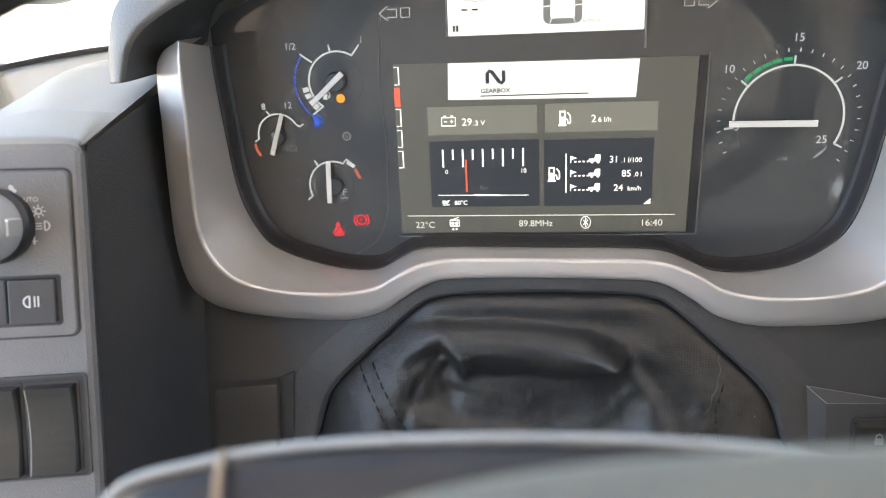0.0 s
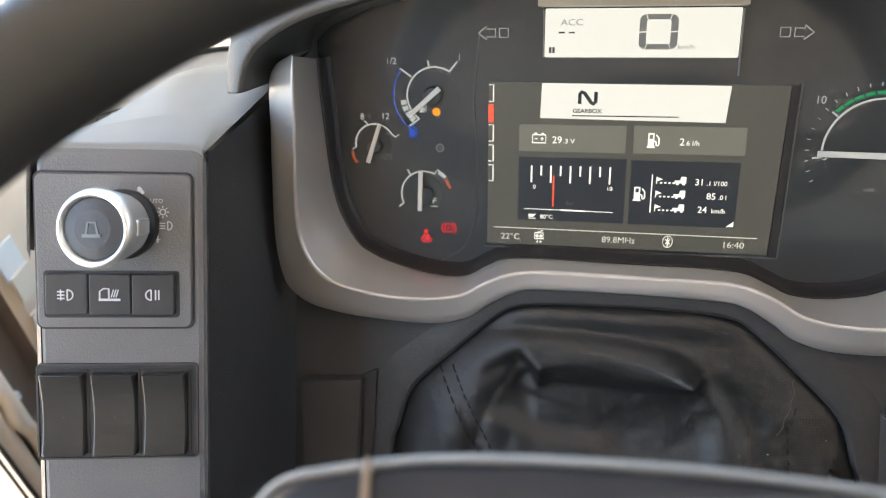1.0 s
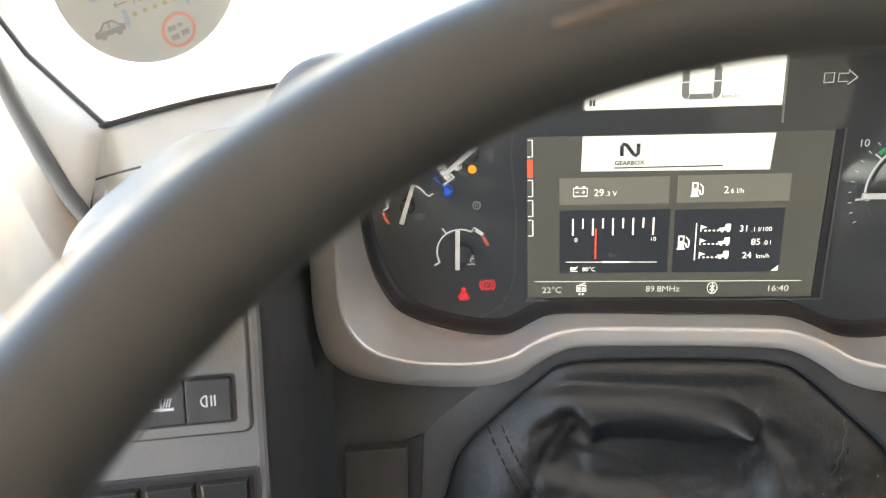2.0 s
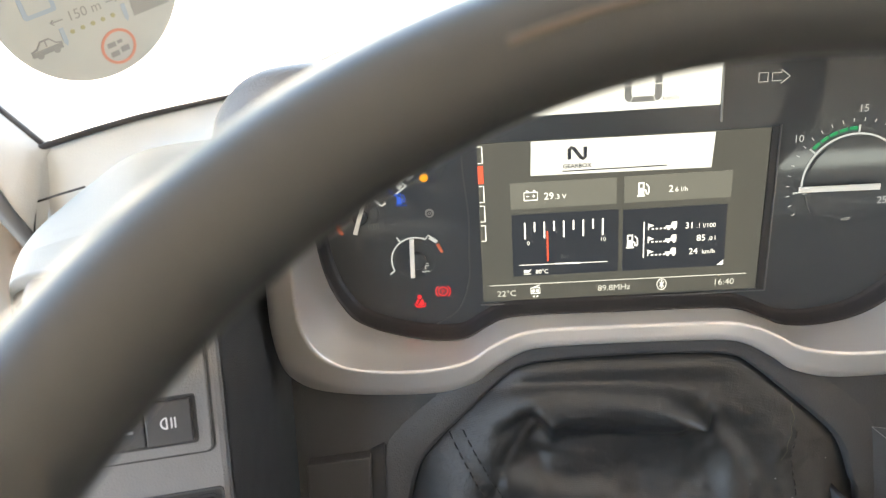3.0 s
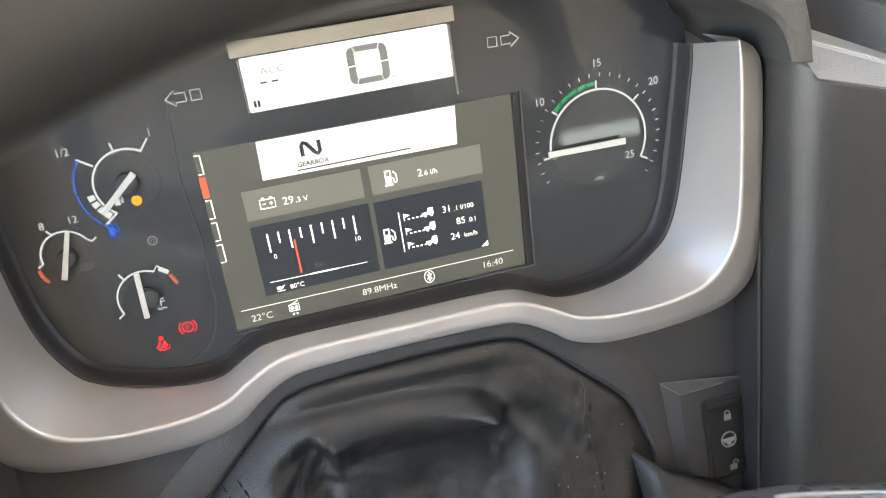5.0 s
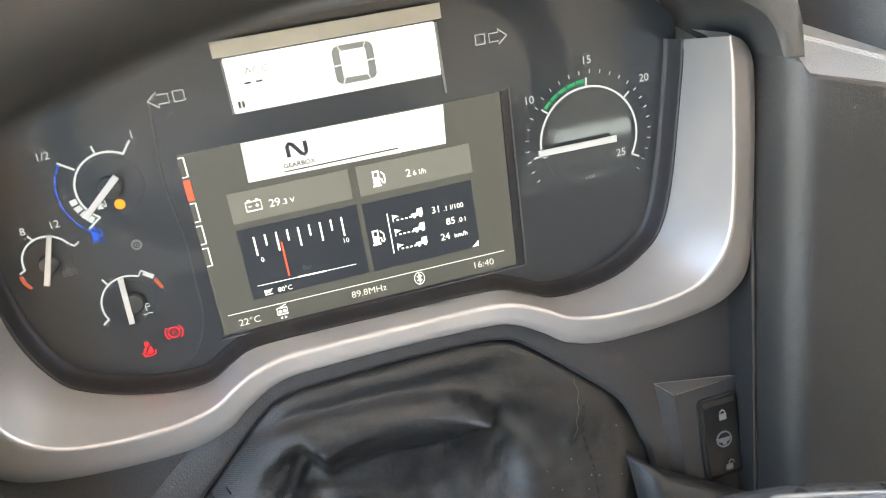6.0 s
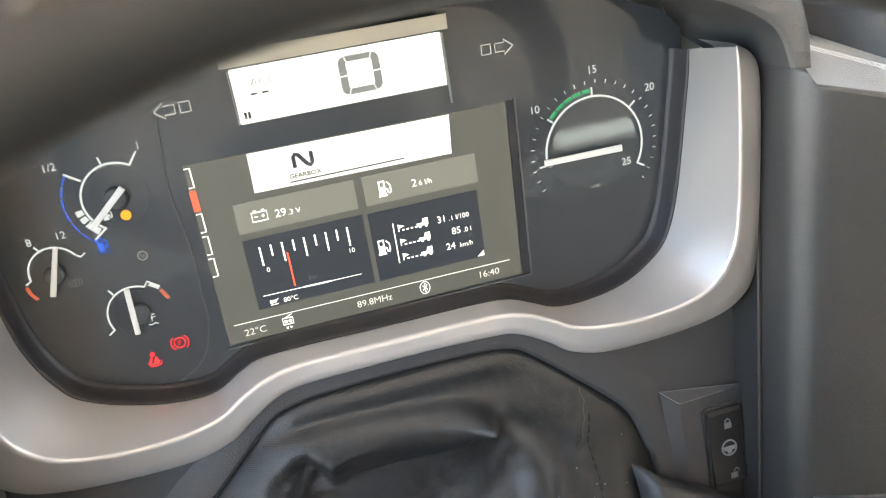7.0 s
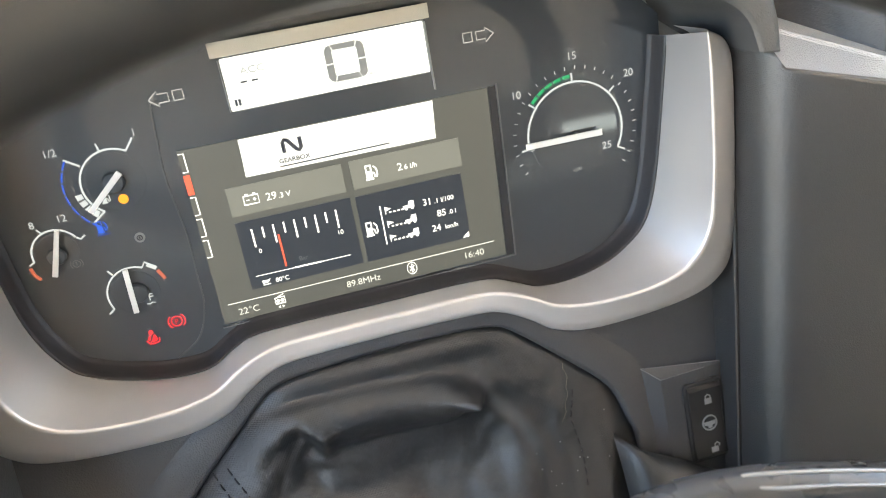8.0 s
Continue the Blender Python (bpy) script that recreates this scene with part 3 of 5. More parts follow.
part("coolant_icon", join(rect(-108.6, 22.4, -108.1, 27, GY, 0.2), rect(-108, 25.6, -106.4, 26, GY, 0.2), rect(-108, 24.2, -106.4, 24.6, GY, 0.2), ribbon([(-110.4, 21), (-109, 20.6), (-107.6, 21.2), (-106, 20.6)], 0.45, GY)), MARK, temp)
needle(temp, (-114.6, 42), (-115.6, 19), 2.5, 2.5, -112.6, 28, 5.0, FACE)

# rev counter
TC, TR = (123.5, 58.5), 27.0
revs = gauge("rev_counter", TC[0], TC[1], 25.0, "rev counter")
marks = [ribbon(arc(TC[0], TC[1], 26.7, -29, 188, 60), 1.0, GY)]
for a in (188, 140.8, 88.5, 40, -29):
    c, s = math.cos(radians(a)), math.sin(radians(a))
    marks.append(ribbon([(TC[0] + 26.7 * c, TC[1] + 26.7 * s), (TC[0] + 31.2 * c, TC[1] + 31.2 * s)], 0.9, GY))
for i in range(27):
    a = 209 - 9.55 * i
    c, s = math.cos(radians(a)), math.sin(radians(a))
    marks.append(ribbon([(TC[0] + 33.2 * c, TC[1] + 33.2 * s), (TC[0] + 34.9 * c, TC[1] + 35.0 * s)], 0.45, GY))
part("scale_marking", join(*marks), MARK, revs)
part("green_marking", join(*[ribbon(arc(TC[0], TC[1], 29.8, a, a - 8.0, 5), 1.7, GY) for a in (138.5, 128.5, 118.5, 108.5, 98.5)]), GREEN, revs, "green economy band")
for words, x, z in (("5", 98.6, 53.4), ("10", 93.0, 82.4), ("15", 125.2, 96.6), ("20", 156.0, 82.2), ("25", 140.6, 46.0)):
    part("lettering", text(words, x, z, 4.1, GY, "CENTER", bold=0.025), MARK, revs)
part("lettering", text("x100", 122.2, 37.4, 1.9, GY, "CENTER"), MARK_SOFT, revs)
needle(revs, (94.0, 57.2), (136.8, 56.6), 3.0, 3.4, 123.5, 57, 1.6, FACE)

# tell-tales
part("parking_brake_light", join(ribbon(arc(-99.4, 8.2, 2.6, 0, 360, 24), 0.6, GY), ribbon(arc(-99.4, 8.2, 4.1, 130, 230, 10), 0.6, GY), ribbon(arc(-99.4, 8.2, 4.1, -50, 50, 10), 0.6, GY), text("P", -99.5, 6.9, 2.6, GY, "CENTER", bold=0.03)), RED, cluster, "lit red parking brake symbol")
part("seat_belt_light", join(disc(-113.0, 5.6, 1.25, GY, 0.3, 14), plate([(-115.4, 2.0), (-114.4, 3.9), (-113.3, 3.9), (-114.6, 1.0)], GY, 0.3), plate([(-113.9, 0.5), (-112.2, 3.9), (-111.4, 3.9), (-110.6, 1.2), (-111.8, 0.3)], GY, 0.3), ribbon([(-116.2, 1.6), (-114.8, -0.6), (-112.4, -0.6)], 0.6, GY), ribbon([(-113.6, -0.9), (-110.2, -0.3), (-109.8, 1.8)], 0.6, GY), ribbon([(-115.2, -0.9), (-111.6, 3.4)], 0.35, GY)), RED, cluster, "lit red seat belt symbol")
part("unlit_light", disc(-104, 55.1, 2.5, GY, 0.4), GREY_LENS, cluster, "unlit round tell-tale")
part("unlit_symbol", join(ribbon(arc(-104, 55.1, 1.2, 0, 360, 16), 0.4, -0.9, 0.3), rect(-104.2, 54.5, -103.8, 55.7, -0.9, 0.3)), PLASTIC_DARK, cluster)
for sx, x0 in ((-1, -82.2), (1, 85.6)):
    pts = [(0, 117.4), (4.4, 121.0), (4.4, 119.4), (9.0, 119.4), (9.0, 115.4), (4.4, 115.4), (4.4, 113.8), (0, 117.4)]
    sq = [(11.2, 115.2), (11.2, 119.8), (15.8, 119.8), (15.8, 115.2), (11.2, 115.2)]
    part("indicator_arrow", join(ribbon([(x0 - sx * px, pz) for px, pz in pts], 0.5, GY), ribbon([(x0 - sx * px, pz) for px, pz in sq], 0.5, GY)), MARK_SOFT, cluster, "unlit outlined direction arrow")

# ---- silver surround ----
surround = thing("cluster_surround", (0, -25, -14), "satin silver trim frame curving round the instrument cluster", "trim")


def surround_rows():
    rows = []
    lines = list(zip(inner_line, crest_line, outer_line))
    secs = []
    for i, o, c in ((a, c, b) for a, b, c in lines):
        I, C, O = Vector((i.x, INNER_Y, i.y)), Vector((c.x, crest_y(c.x, c.y), c.y)), Vector((o.x, outer_y(o.x, o.y), o.y))
        ci, co = (I - C).normalized(), (O - C)
        co = co.normalized() if co.length > 1e-3 else Vector((0, 1, 0))
        secs.append([I + Vector((0, 6, 0)), I, I.lerp(C, 0.5), C + ci * 2.2, C + ci * 0.9, C + co * 0.9, C + co * 2.2, C.lerp(O, 0.6), O + (C - O).normalized() * 1.2 if (C - O).length > 2 else O, O + Vector((0, 1.2, 0)), O + Vector((0, 30, 0))])
    return secs


surround_secs = surround_rows()
part("inner_slope", loft([r[:4] for r in surround_secs]), SILVER, surround, "broad satin slope falling in towards the gauges", smooth=True)
part("crest_bead", loft([r[3:7] for r in surround_secs]), SILVER, surround, "bright rounded crest line", smooth=True)
part("outer_band", loft([r[6:] for r in surround_secs]), SILVER, surround, "outer satin band", smooth=True)

# ---- hood over the cluster ----
hood = thing("cluster_hood", (0, -30, 150), "dark grey moulded hood arching over the gauges", "dashboard hood")
HOOD_IN = [(190, 94), (185, 108), (175, 118), (152, 129), (110, 139), (60, 144), (0, 146)]
HOOD_OUT = [(201, 93), (199, 110), (192, 128), (172, 142.5), (130, 146.5), (80, 153), (0, 157)]
hin, hout = curve_through(mirrored(HOOD_IN), 6), curve_through(mirrored(HOOD_OUT), 6)
lining_rows, shell_rows = [], []
for a, b in zip(hin, hout):
    m = lambda k: (a.x + (b.x - a.x) * k, a.y + (b.y - a.y) * k)
    lining_rows.append([(a.x * 0.985, 30, a.y + 12), (a.x * 0.985, -10, a.y + 2), (a.x, -60, a.y), (a.x, -64.5, a.y)])
    t = 0.12 + 0.88 * min(max(-a.x / 120, 0), 1)
    sink = 12 * min(max((197 - abs(b.x)) / 26, 0), 1)
    shell_rows.append([(a.x, -64.5, a.y), (m(0.08)[0], -66.2, m(0.08)[1]), (m(0.2)[0], -66.6, m(0.2)[1]), (m(0.55)[0], -66.5 + 2.3 * t, m(0.55)[1]), (m(0.88)[0], -66.4 + 5.9 * t, m(0.88)[1]), (b.x, -65 + 7.5 * t, b.y), (b.x * 1.004, -60 + 8 * t, b.y + 0.6), (b.x * 1.01, 0, b.y + 5 - sink), (b.x * 1.005, 40, b.y - 2 - 1.3 * sink), (b.x, 70, b.y - 40 - sink)])
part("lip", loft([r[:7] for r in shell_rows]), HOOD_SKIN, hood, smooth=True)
# same hood as the lip, coloured paler to stand for the sky's light
part("top_cover", loft([r[6:] for r in shell_rows]), LIT_TOP_SKIN, hood, "top of the hood, sky light painted in as pale grey", smooth=True)
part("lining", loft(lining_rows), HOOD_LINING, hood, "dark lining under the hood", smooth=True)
for k in (0, -1):
    edge = [Vector(p) for p in lining_rows[k][1:] + shell_rows[k][1:8]]
    part("end_cap", loft([edge, [p + Vector((0, 0, -0.8)) for p in edge]], caps=True), HOOD_LINING, hood)

# ---- lower dashboard ----
lower = thing("lower_dashboard", (0, -60, -100), "charcoal grained plastic lower dashboard panel round the steering column", "dashboard panel", kind="structure")
GAITER = [(56, -29), (65, -33.5), (90, -55), (115, -80), (124, -104), (128, -125), (128, -240)]


def evenly(pts, n):
    """n + 1 points at even distances along a line."""
    pts = [Vector(p) for p in pts]
    run = [0.0]
    for p, q in zip(pts, pts[1:]):
        run.append(run[-1] + (q - p).length)
    out, k = [], 0
    for i in range(n + 1):
        s = run[-1] * i / n
        while k < len(pts) - 2 and run[k + 1] < s:
            k += 1
        d = run[k + 1] - run[k]
        out.append(pts[k].lerp(pts[k + 1], (s - run[k]) / d if d > 0 else 0))
    return out


def lower_panel():
    sides = []
    for sx in (1, -1):
        half = [Vector((2.6 + sx * (p.x - 2.6), p.y)) for p in outer_line if sx * (p.x - 2.6) <= 0 and p.y < -4]
        sides.append(panel_side(half if sx > 0 else half[::-1]))
    return loft(sides[0] + [[(5.2 - x, y, z) for x, y, z in r] for r in sides[1][-2::-1]])


def panel_side(half):
    """Rows of the left half of the panel under its own stretch of the surround."""
    top = evenly([(-192, -240), (half[0].x + 1, -6)], 14)[:-1] + evenly([(half[0].x + 5, -4)] + [(p.x * 0.97, p.y + 9) for p in half[1:]], 30)
    low_half = evenly([(-132, -240), (-132, -126), (-128, -90)], 14)[:-1] + evenly([(-127, -86), (-121, -72), (-93, -48), (-71, -31), (-58, -26), (-40, -24), (0, -23)], 30)
    rows = []
    for a, c in zip(top, low_half):
        row = []
        for s in (0, 0.05, 0.3, 0.6, 1.0):
            p = a.lerp(c, s)
            row.append((p.x, -17.5 + 0.16 * p.y, p.y))
        rows.append(row)
    return rows


part("panel", lower_panel(), PLASTIC, lower, smooth=True)
# raised collar round the gaiter
collar = thing("gaiter_collar", (0, -30, -60), "raised charcoal plastic collar framing the leather gaiter", "trim")
G_IN = curve_through([(-128, -240), (-128, -126), (-124, -104), (-115, -80), (-90, -55), (-66, -34), (-56, -29.5), (-40, -27.5), (0, -26.5), (40, -27.5), (56, -29.5), (66, -34), (90, -55), (115, -80), (124, -104), (128, -126), (128, -240)], 5)
G_OUT = curve_through([(-143, -240), (-142, -126), (-140, -100), (-133, -70), (-98, -40), (-77, -24), (-62, -15), (-42, -11.5), (0, -10), (42, -11.5), (62, -15), (77, -24), (99, -40), (132, -69), (139, -100), (141, -126), (142, -240)], 5)
collar_rows = []
for a, b in zip(G_IN, G_OUT):
    at = lambda q, y: (a.x + (b.x - a.x) * q, y, a.y + (b.y - a.y) * q)
    collar_rows.append([at(0, 7), at(0, 0.4), at(0.05, -0.9), at(0.14, -1.7), at(0.28, -2.0), at(0.6, -1.7), at(0.85, -0.9), at(1.0, -0.1), at(1.15, 0.9)])
part("inner_lip", loft([r[:4] for r in collar_rows]), PLASTIC, collar, warp=low, smooth=True)
part("face", loft([r[3:] for r in collar_rows]), PLASTIC, collar, warp=low, smooth=True)

# ---- leather gaiter ----
gaiter = thing("steering_column_gaiter", (0, -60, -120), "creased black leatherette gaiter with stitched seams over the steering column", "gaiter")


def gaiter_edge(z):
    for (x0, z0), (x1, z1) in zip(GAITER, GAITER[1:]):
        if z1 <= z <= z0:
            return x0 + (x1 - x0) * (z0 - z) / (z0 - z1)
    return 128 if z < -100 else 56


def along(x, z, pts):
    """Distance from a line, which side of it (-1 right to 1 left) and the share of its length, on a grid."""
    best = np.full(x.shape, 1e9)
    side, share = np.zeros(x.shape), np.zeros(x.shape)
    n = len(pts) - 1
    for k in range(n):
        (ax, az), (bx, bz) = pts[k], pts[k + 1]
        dx, dz = bx - ax, bz - az
        t = np.clip(((x - ax) * dx + (z - az) * dz) / (dx * dx + dz * dz), 0, 1)
        ex, ez = x - ax - t * dx, z - az - t * dz
        d = np.hypot(ex, ez)
        p = (dx * ez - dz * ex) / (math.hypot(dx, dz) * np.maximum(d, 1e-6))
        near = d < best
        best, side, share = np.where(near, d, best), np.where(near, p, side), np.where(near, (k + t) / n, share)
    return best, side, share


def bells(d, s):
    return np.exp(-0.5 * (d / s) ** 2)


def fold(x, z, pts, left, right):
    """A ridge along a line, with its own width to either side."""
    d, side, share = along(x, z, pts)
    k = (side + 1) / 2
    k = k * k * (3 - 2 * k)
    return bells(d, right + (left - right) * k), share


ROLL_TOP = [(-110, -70), (-90, -56), (-74, -47), (-55, -44), (-34, -44), (-6, -45), (22, -48), (33, -53), (40, -59)]
ROLL_FOOT = [(-128, -200), (-96, -140), (-80, -106), (-68, -77), (-60, -65), (-56.5, -60.5), (-53.5, -58.5), (-50.5, -60.5), (-47, -65.5), (-43, -69.5), (-30, -69.5), (-12, -70), (14, -70.5), (26, -69), (36, -61), (41, -59)]


def step(v):
    v = np.clip(v, -1, 1)
    return 0.5 + 0.75 * v - 0.25 * v**3


def creases(x, z):
    """How far the folded leatherette stands proud, in millimetres."""
    # soft bulge under the collar
    h = 3.2 * bells(z + 32 + 0.02 * x, 4.5) * bells(np.maximum(abs(x) - 46, 0), 16)
    # the loose roll between the two pinched corners
    top = np.interp(x, [p[0] for p in ROLL_TOP], [p[1] for p in ROLL_TOP])
    foot = np.interp(x, [p[0] for p in ROLL_FOOT], [p[1] for p in ROLL_FOOT])
    drop = np.clip((top + 3 - z) / np.maximum(top + 3 - foot, 2.0), 0, 1)
    body = np.sin(np.pi * drop**0.68) ** 0.8
    # the cloth falls back under the roll and comes out again lower down
    under = np.interp(foot - z, [-3, 0, 8, 24, 36, 66], [0, 0.3, 2.4, 6.0, 6.5, 0])
    h -= under * step((x + 60) / 12) * step((50 - x) / 10)
    h += 9.0 * body * step((41 - x) / 5) * (0.35 + 0.65 * step((x + 84) / 26))
    # pinched left corner: a hollow over it and two short ridges that meet like a gable
    r, s = fold(x, z, [(-74, -68), (-66, -61.5), (-58, -57.5), (-50, -57)], 3.6, 2.6)
    h -= 3.2 * r * np.sin(np.pi * np.clip(0.12 + 0.76 * s, 0, 1))
    r, s = fold(x, z, [(-52.5, -61), (-57, -66.5), (-63, -75), (-70, -90)], 2.2, 3.6)
    h += 3.4 * (1 - 0.7 * s) * r
    r, s = fold(x, z, [(-49, -54.5), (-45, -59), (-43, -65), (-42.5, -70)], 2.8, 2.0)
    h += 2.6 * r
    r, s = fold(x, z, [(-43, -69), (-30, -69.5), (-14, -69.5)], 2.6, 2.0)
    h += 1.2 * (1 - s) * r
    # low fold under the left corner
    r, s = fold(x, z, [(-66, -92), (-52, -99), (-34, -104), (-16, -104)], 3.0, 9.0)
    h += 5.0 * r
    # peak at the roll's right end, and the facet that falls away below it
    h += 6.5 * bells(np.hypot((x - 37) / 4.6, (z + 58.5) / 3.2), 1.0)
    r, s = fold(x, z, [(37, -59), (46, -70), (57, -85), (62, -98), (60, -120)], 4.0, 19.0)
    h += (8.5 - 4.5 * s) * r
    h -= 1.4 * bells(np.hypot((x - 30) / 5.0, (z + 65.5) / 2.6), 1.0)
    # small creases that radiate from the two pinched corners
    for line, tall, wide in (
        ([(38, -60), (31, -64), (23, -66)], 1.6, 1.7),
        ([(38, -61), (32, -67.5), (24, -70.5)], 1.5, 1.7),
        ([(36, -57), (20, -53), (0, -50), (-16, -49)], 2.2, 2.4),
        ([(38, -58), (46, -50), (50, -40)], 1.4, 2.6),
        ([(-42, -59), (-30, -56), (-14, -55)], 1.8, 2.2),
        ([(-52, -74), (-38, -80), (-20, -83)], 1.6, 2.6),
        ([(46, -76), (36, -88), (20, -94)], 1.2, 2.6),
        ([(86, -96), (98, -88), (112, -86)], 1.4, 2.2),
    ):
        r, s = fold(x, z, line, wide, wide * 0.7)
        h += tall * r * (1 - s) ** 0.7
    # soft roll running on towards the seam
    r, s = fold(x, z, [(46, -58), (60, -60), (76, -68), (86, -82)], 7, 6)
    h += 3.0 * r
    # lower bumps
    h += 2.5 * bells(np.hypot((x + 40) / 18, (z + 112) / 10), 1.0)
    h += 4.0 * bells(np.hypot((x - 38) / 24, (z + 112) / 11), 1.0)
    h += 4.0 * bells(np.hypot((x + 98) / 12, (z + 96) / 14), 1.0)
    # upright folds between the seam and the collar
    r, s = fold(x, z, [(98, -92), (103, -104), (105, -118), (101, -140)], 2.6, 5.5)
    h += 5.0 * s * r
    r, s = fold(x, z, [(116, -94), (113, -108), (109, -124)], 3, 3)
    h += 2.5 * r
    # puckered seams
    r, s = fold(x, z, [(92, -60), (86, -76), (80, -90), (84, -110), (80, -140)], 2.4, 2.4)
    h += (1.5 + 0.35 * np.sin(z * 0.9)) * r
    r, s = fold(x, z, [(-97, -66), (-86, -86), (-74, -108), (-66, -130)], 2, 2)
    h += (-0.9 + 0.3 * np.sin(z * 0.8)) * r
    return h


FOLD_X, FOLD_Z = np.arange(-134.0, 135.0), np.arange(-236.0, -23.0)
FOLDS = creases(*np.meshgrid(FOLD_X, FOLD_Z))


def smoothed(field, times):
    field = field.copy()
    for _ in range(times):
        field[1:-1] = (field[:-2] + 2 * field[1:-1] + field[2:]) / 4
        field[:, 1:-1] = (field[:, :-2] + 2 * field[:, 1:-1] + field[:, 2:]) / 4
    return field


FOLDS = smoothed(FOLDS, 3)


def crease(x, z):
    i, j = min(max(x + 134.0, 0), 267.99), min(max(z + 236.0, 0), 211.99)
    a, b = int(i), int(j)
    u, v = i - a, j - b
    h = (FOLDS[b, a] * (1 - u) + FOLDS[b, a + 1] * u) * (1 - v) + (FOLDS[b + 1, a] * (1 - u) + FOLDS[b + 1, a + 1] * u) * v
    return h + 1.4 * noise.noise(Vector((x * 0.03, z * 0.05, 3.0))) + 0.5 * noise.noise(Vector((x * 0.11, z * 0.13, 8.0))) + 0.15 * noise.noise(Vector((x * 0.3, z * 0.35, 5.0)))


def gaiter_y(x, z, w):
    d, u = -26 - z, min(abs(x) / w, 1)
    rim = 1 - u**5
    swell = 0.05 * d + 0.0022 * max(d - 38, 0) ** 2
    return 5 * math.exp(-max(d, 0) / 5) + 5 * math.exp(-(1 - u) * 14) - (swell + crease(x, z)) * rim * (1 - math.exp(-max(d, 0) / 5))


def gaiter_bm(nx=280, nz=230):
    rows = []
    for j in range(nz + 1):
        z = -25.5 - 204 * (j / nz) ** 1.25
        w = gaiter_edge(min(z, -29.01)) + 3
        rows.append([(w * (-1 + 2 * i / nx), gaiter_y(w * (-1 + 2 * i / nx), z, w), z) for i in range(nx + 1)])
    return loft(rows)


part("cover", gaiter_bm(), LEATHER, gaiter, warp=low, smooth=True)

# the loose lower corner that hangs out over the panel
flap_rows = []
for k in range(25):
    u = k / 24
    x = 112 + 76 * u
    z = -105 - 9 * min(u / 0.18, 1) - 45 * max(u - 0.14, 0) ** 1.15
    col = []
    for j in range(17):
        v = j / 16
        puff = 9.0 * (1 - math.exp(-7 * v)) + 16.0 * v * v
        col.append((x + 3 * v * math.sin(5 * u), -20.5 + 19 * math.exp(-u * 13) - puff - 2.5 * math.sin(9 * u + 2.5 * v) * v, z - 78 * v))
    flap_rows.append([(x, -10 + 12 * math.exp(-u * 13), z - 2)] + col)
part("flap", loft(flap_rows), LEATHER, gaiter, "loose corner of the leatherette", warp=low, smooth=True)

# stitches and loose thread on the gaiter


def stitches(line, gap, length, r):
    pts = evenly(line, int(sum((Vector(q) - Vector(p)).length for p, q in zip(line, line[1:])) / gap))
    out = []
    for p, q in zip(pts, pts[1:]):
        m = p.lerp(q, 0.5)
        d = (q - p).normalized() * length / 2
        ends = [m - d, m, m + d]
        out.append(tube([(e.x, gaiter_y(e.x, e.y, gaiter_edge(min(e.y, -29.01)) + 3) - (0.7 if k == 1 else 0.1), e.y) for k, e in enumerate(ends)], r, 6))
    return join(*out)


part("seam_stitching", stitches([(-101, -66), (-90, -86), (-78, -108), (-70, -128)], 5.0, 3.4, 0.45), STITCH, gaiter, "black stitching", warp=low)
part("seam_stitching", stitches([(-93, -64), (-82, -84), (-70, -106), (-62, -128)], 5.0, 3.4, 0.45), STITCH, gaiter, "black stitching", warp=low)
part("seam_stitching", stitches([(94, -74), (89, -88), (92, -108), (90, -126)], 5.0, 3.4, 0.45), STITCH, gaiter, "black stitching", warp=low)
thread = [(91.5 - 0.8 * math.sin(k * 1.7), -60 - 2.4 * k) for k in range(13)]
thread = [(x - 0.9 * (k > 4) * (k - 4), z) for k, (x, z) in enumerate(thread)]
part("loose_thread", tube([(x, gaiter_y(x, z, gaiter_edge(min(z, -29.01)) + 3) - 0.6, z) for x, z in thread], 0.13, 5), THREAD, gaiter, "frayed pale thread along the seam", warp=low)

dust = random.Random(4)
for _ in range(16):
    x, z = dust.uniform(62, 120), dust.uniform(-124, -84)
    if abs(x) < gaiter_edge(z) - 8:
        r = dust.uniform(0.15, 0.32)
        y = gaiter_y(x, z, gaiter_edge(z) + 3)
        part("dust_speck", box(x - r, y - 0.35, z - r, x + r * dust.uniform(0.8, 2.2), y, z + r), PRINT_MID, gaiter, warp=low)

# ---- switch pod ----
pod_thing = thing("switch_pod", (-229, -130, -20), "charcoal plastic switch pod beside the steering wheel", "switch panel")


def pod_body():
    fr = [(-263.5, -240), (-263.5, 68), (-260, 75.5), (-197, 75.5), (-193, 72), (-193, -240)]
    bm = bmesh.new()
    f = [bm.verts.new(pod((x, 0, z))) for x, z in fr]
    g = [bm.verts.new((pod((x, 0, z))[0] + (0 if x < -200 else -1), -20 if z < 0 else 20, z + (-20 if z < 0 else -34))) for x, z in fr]
    bm.faces.new(f)
    for i in range(len(fr)):
        j = (i + 1) % len(fr)
        bm.faces.new((f[i], g[i], g[j], f[j]))
    return bm


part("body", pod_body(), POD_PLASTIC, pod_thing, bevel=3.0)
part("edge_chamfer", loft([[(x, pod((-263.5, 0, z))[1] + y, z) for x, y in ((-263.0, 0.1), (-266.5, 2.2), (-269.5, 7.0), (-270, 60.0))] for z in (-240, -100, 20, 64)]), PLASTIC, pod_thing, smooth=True)
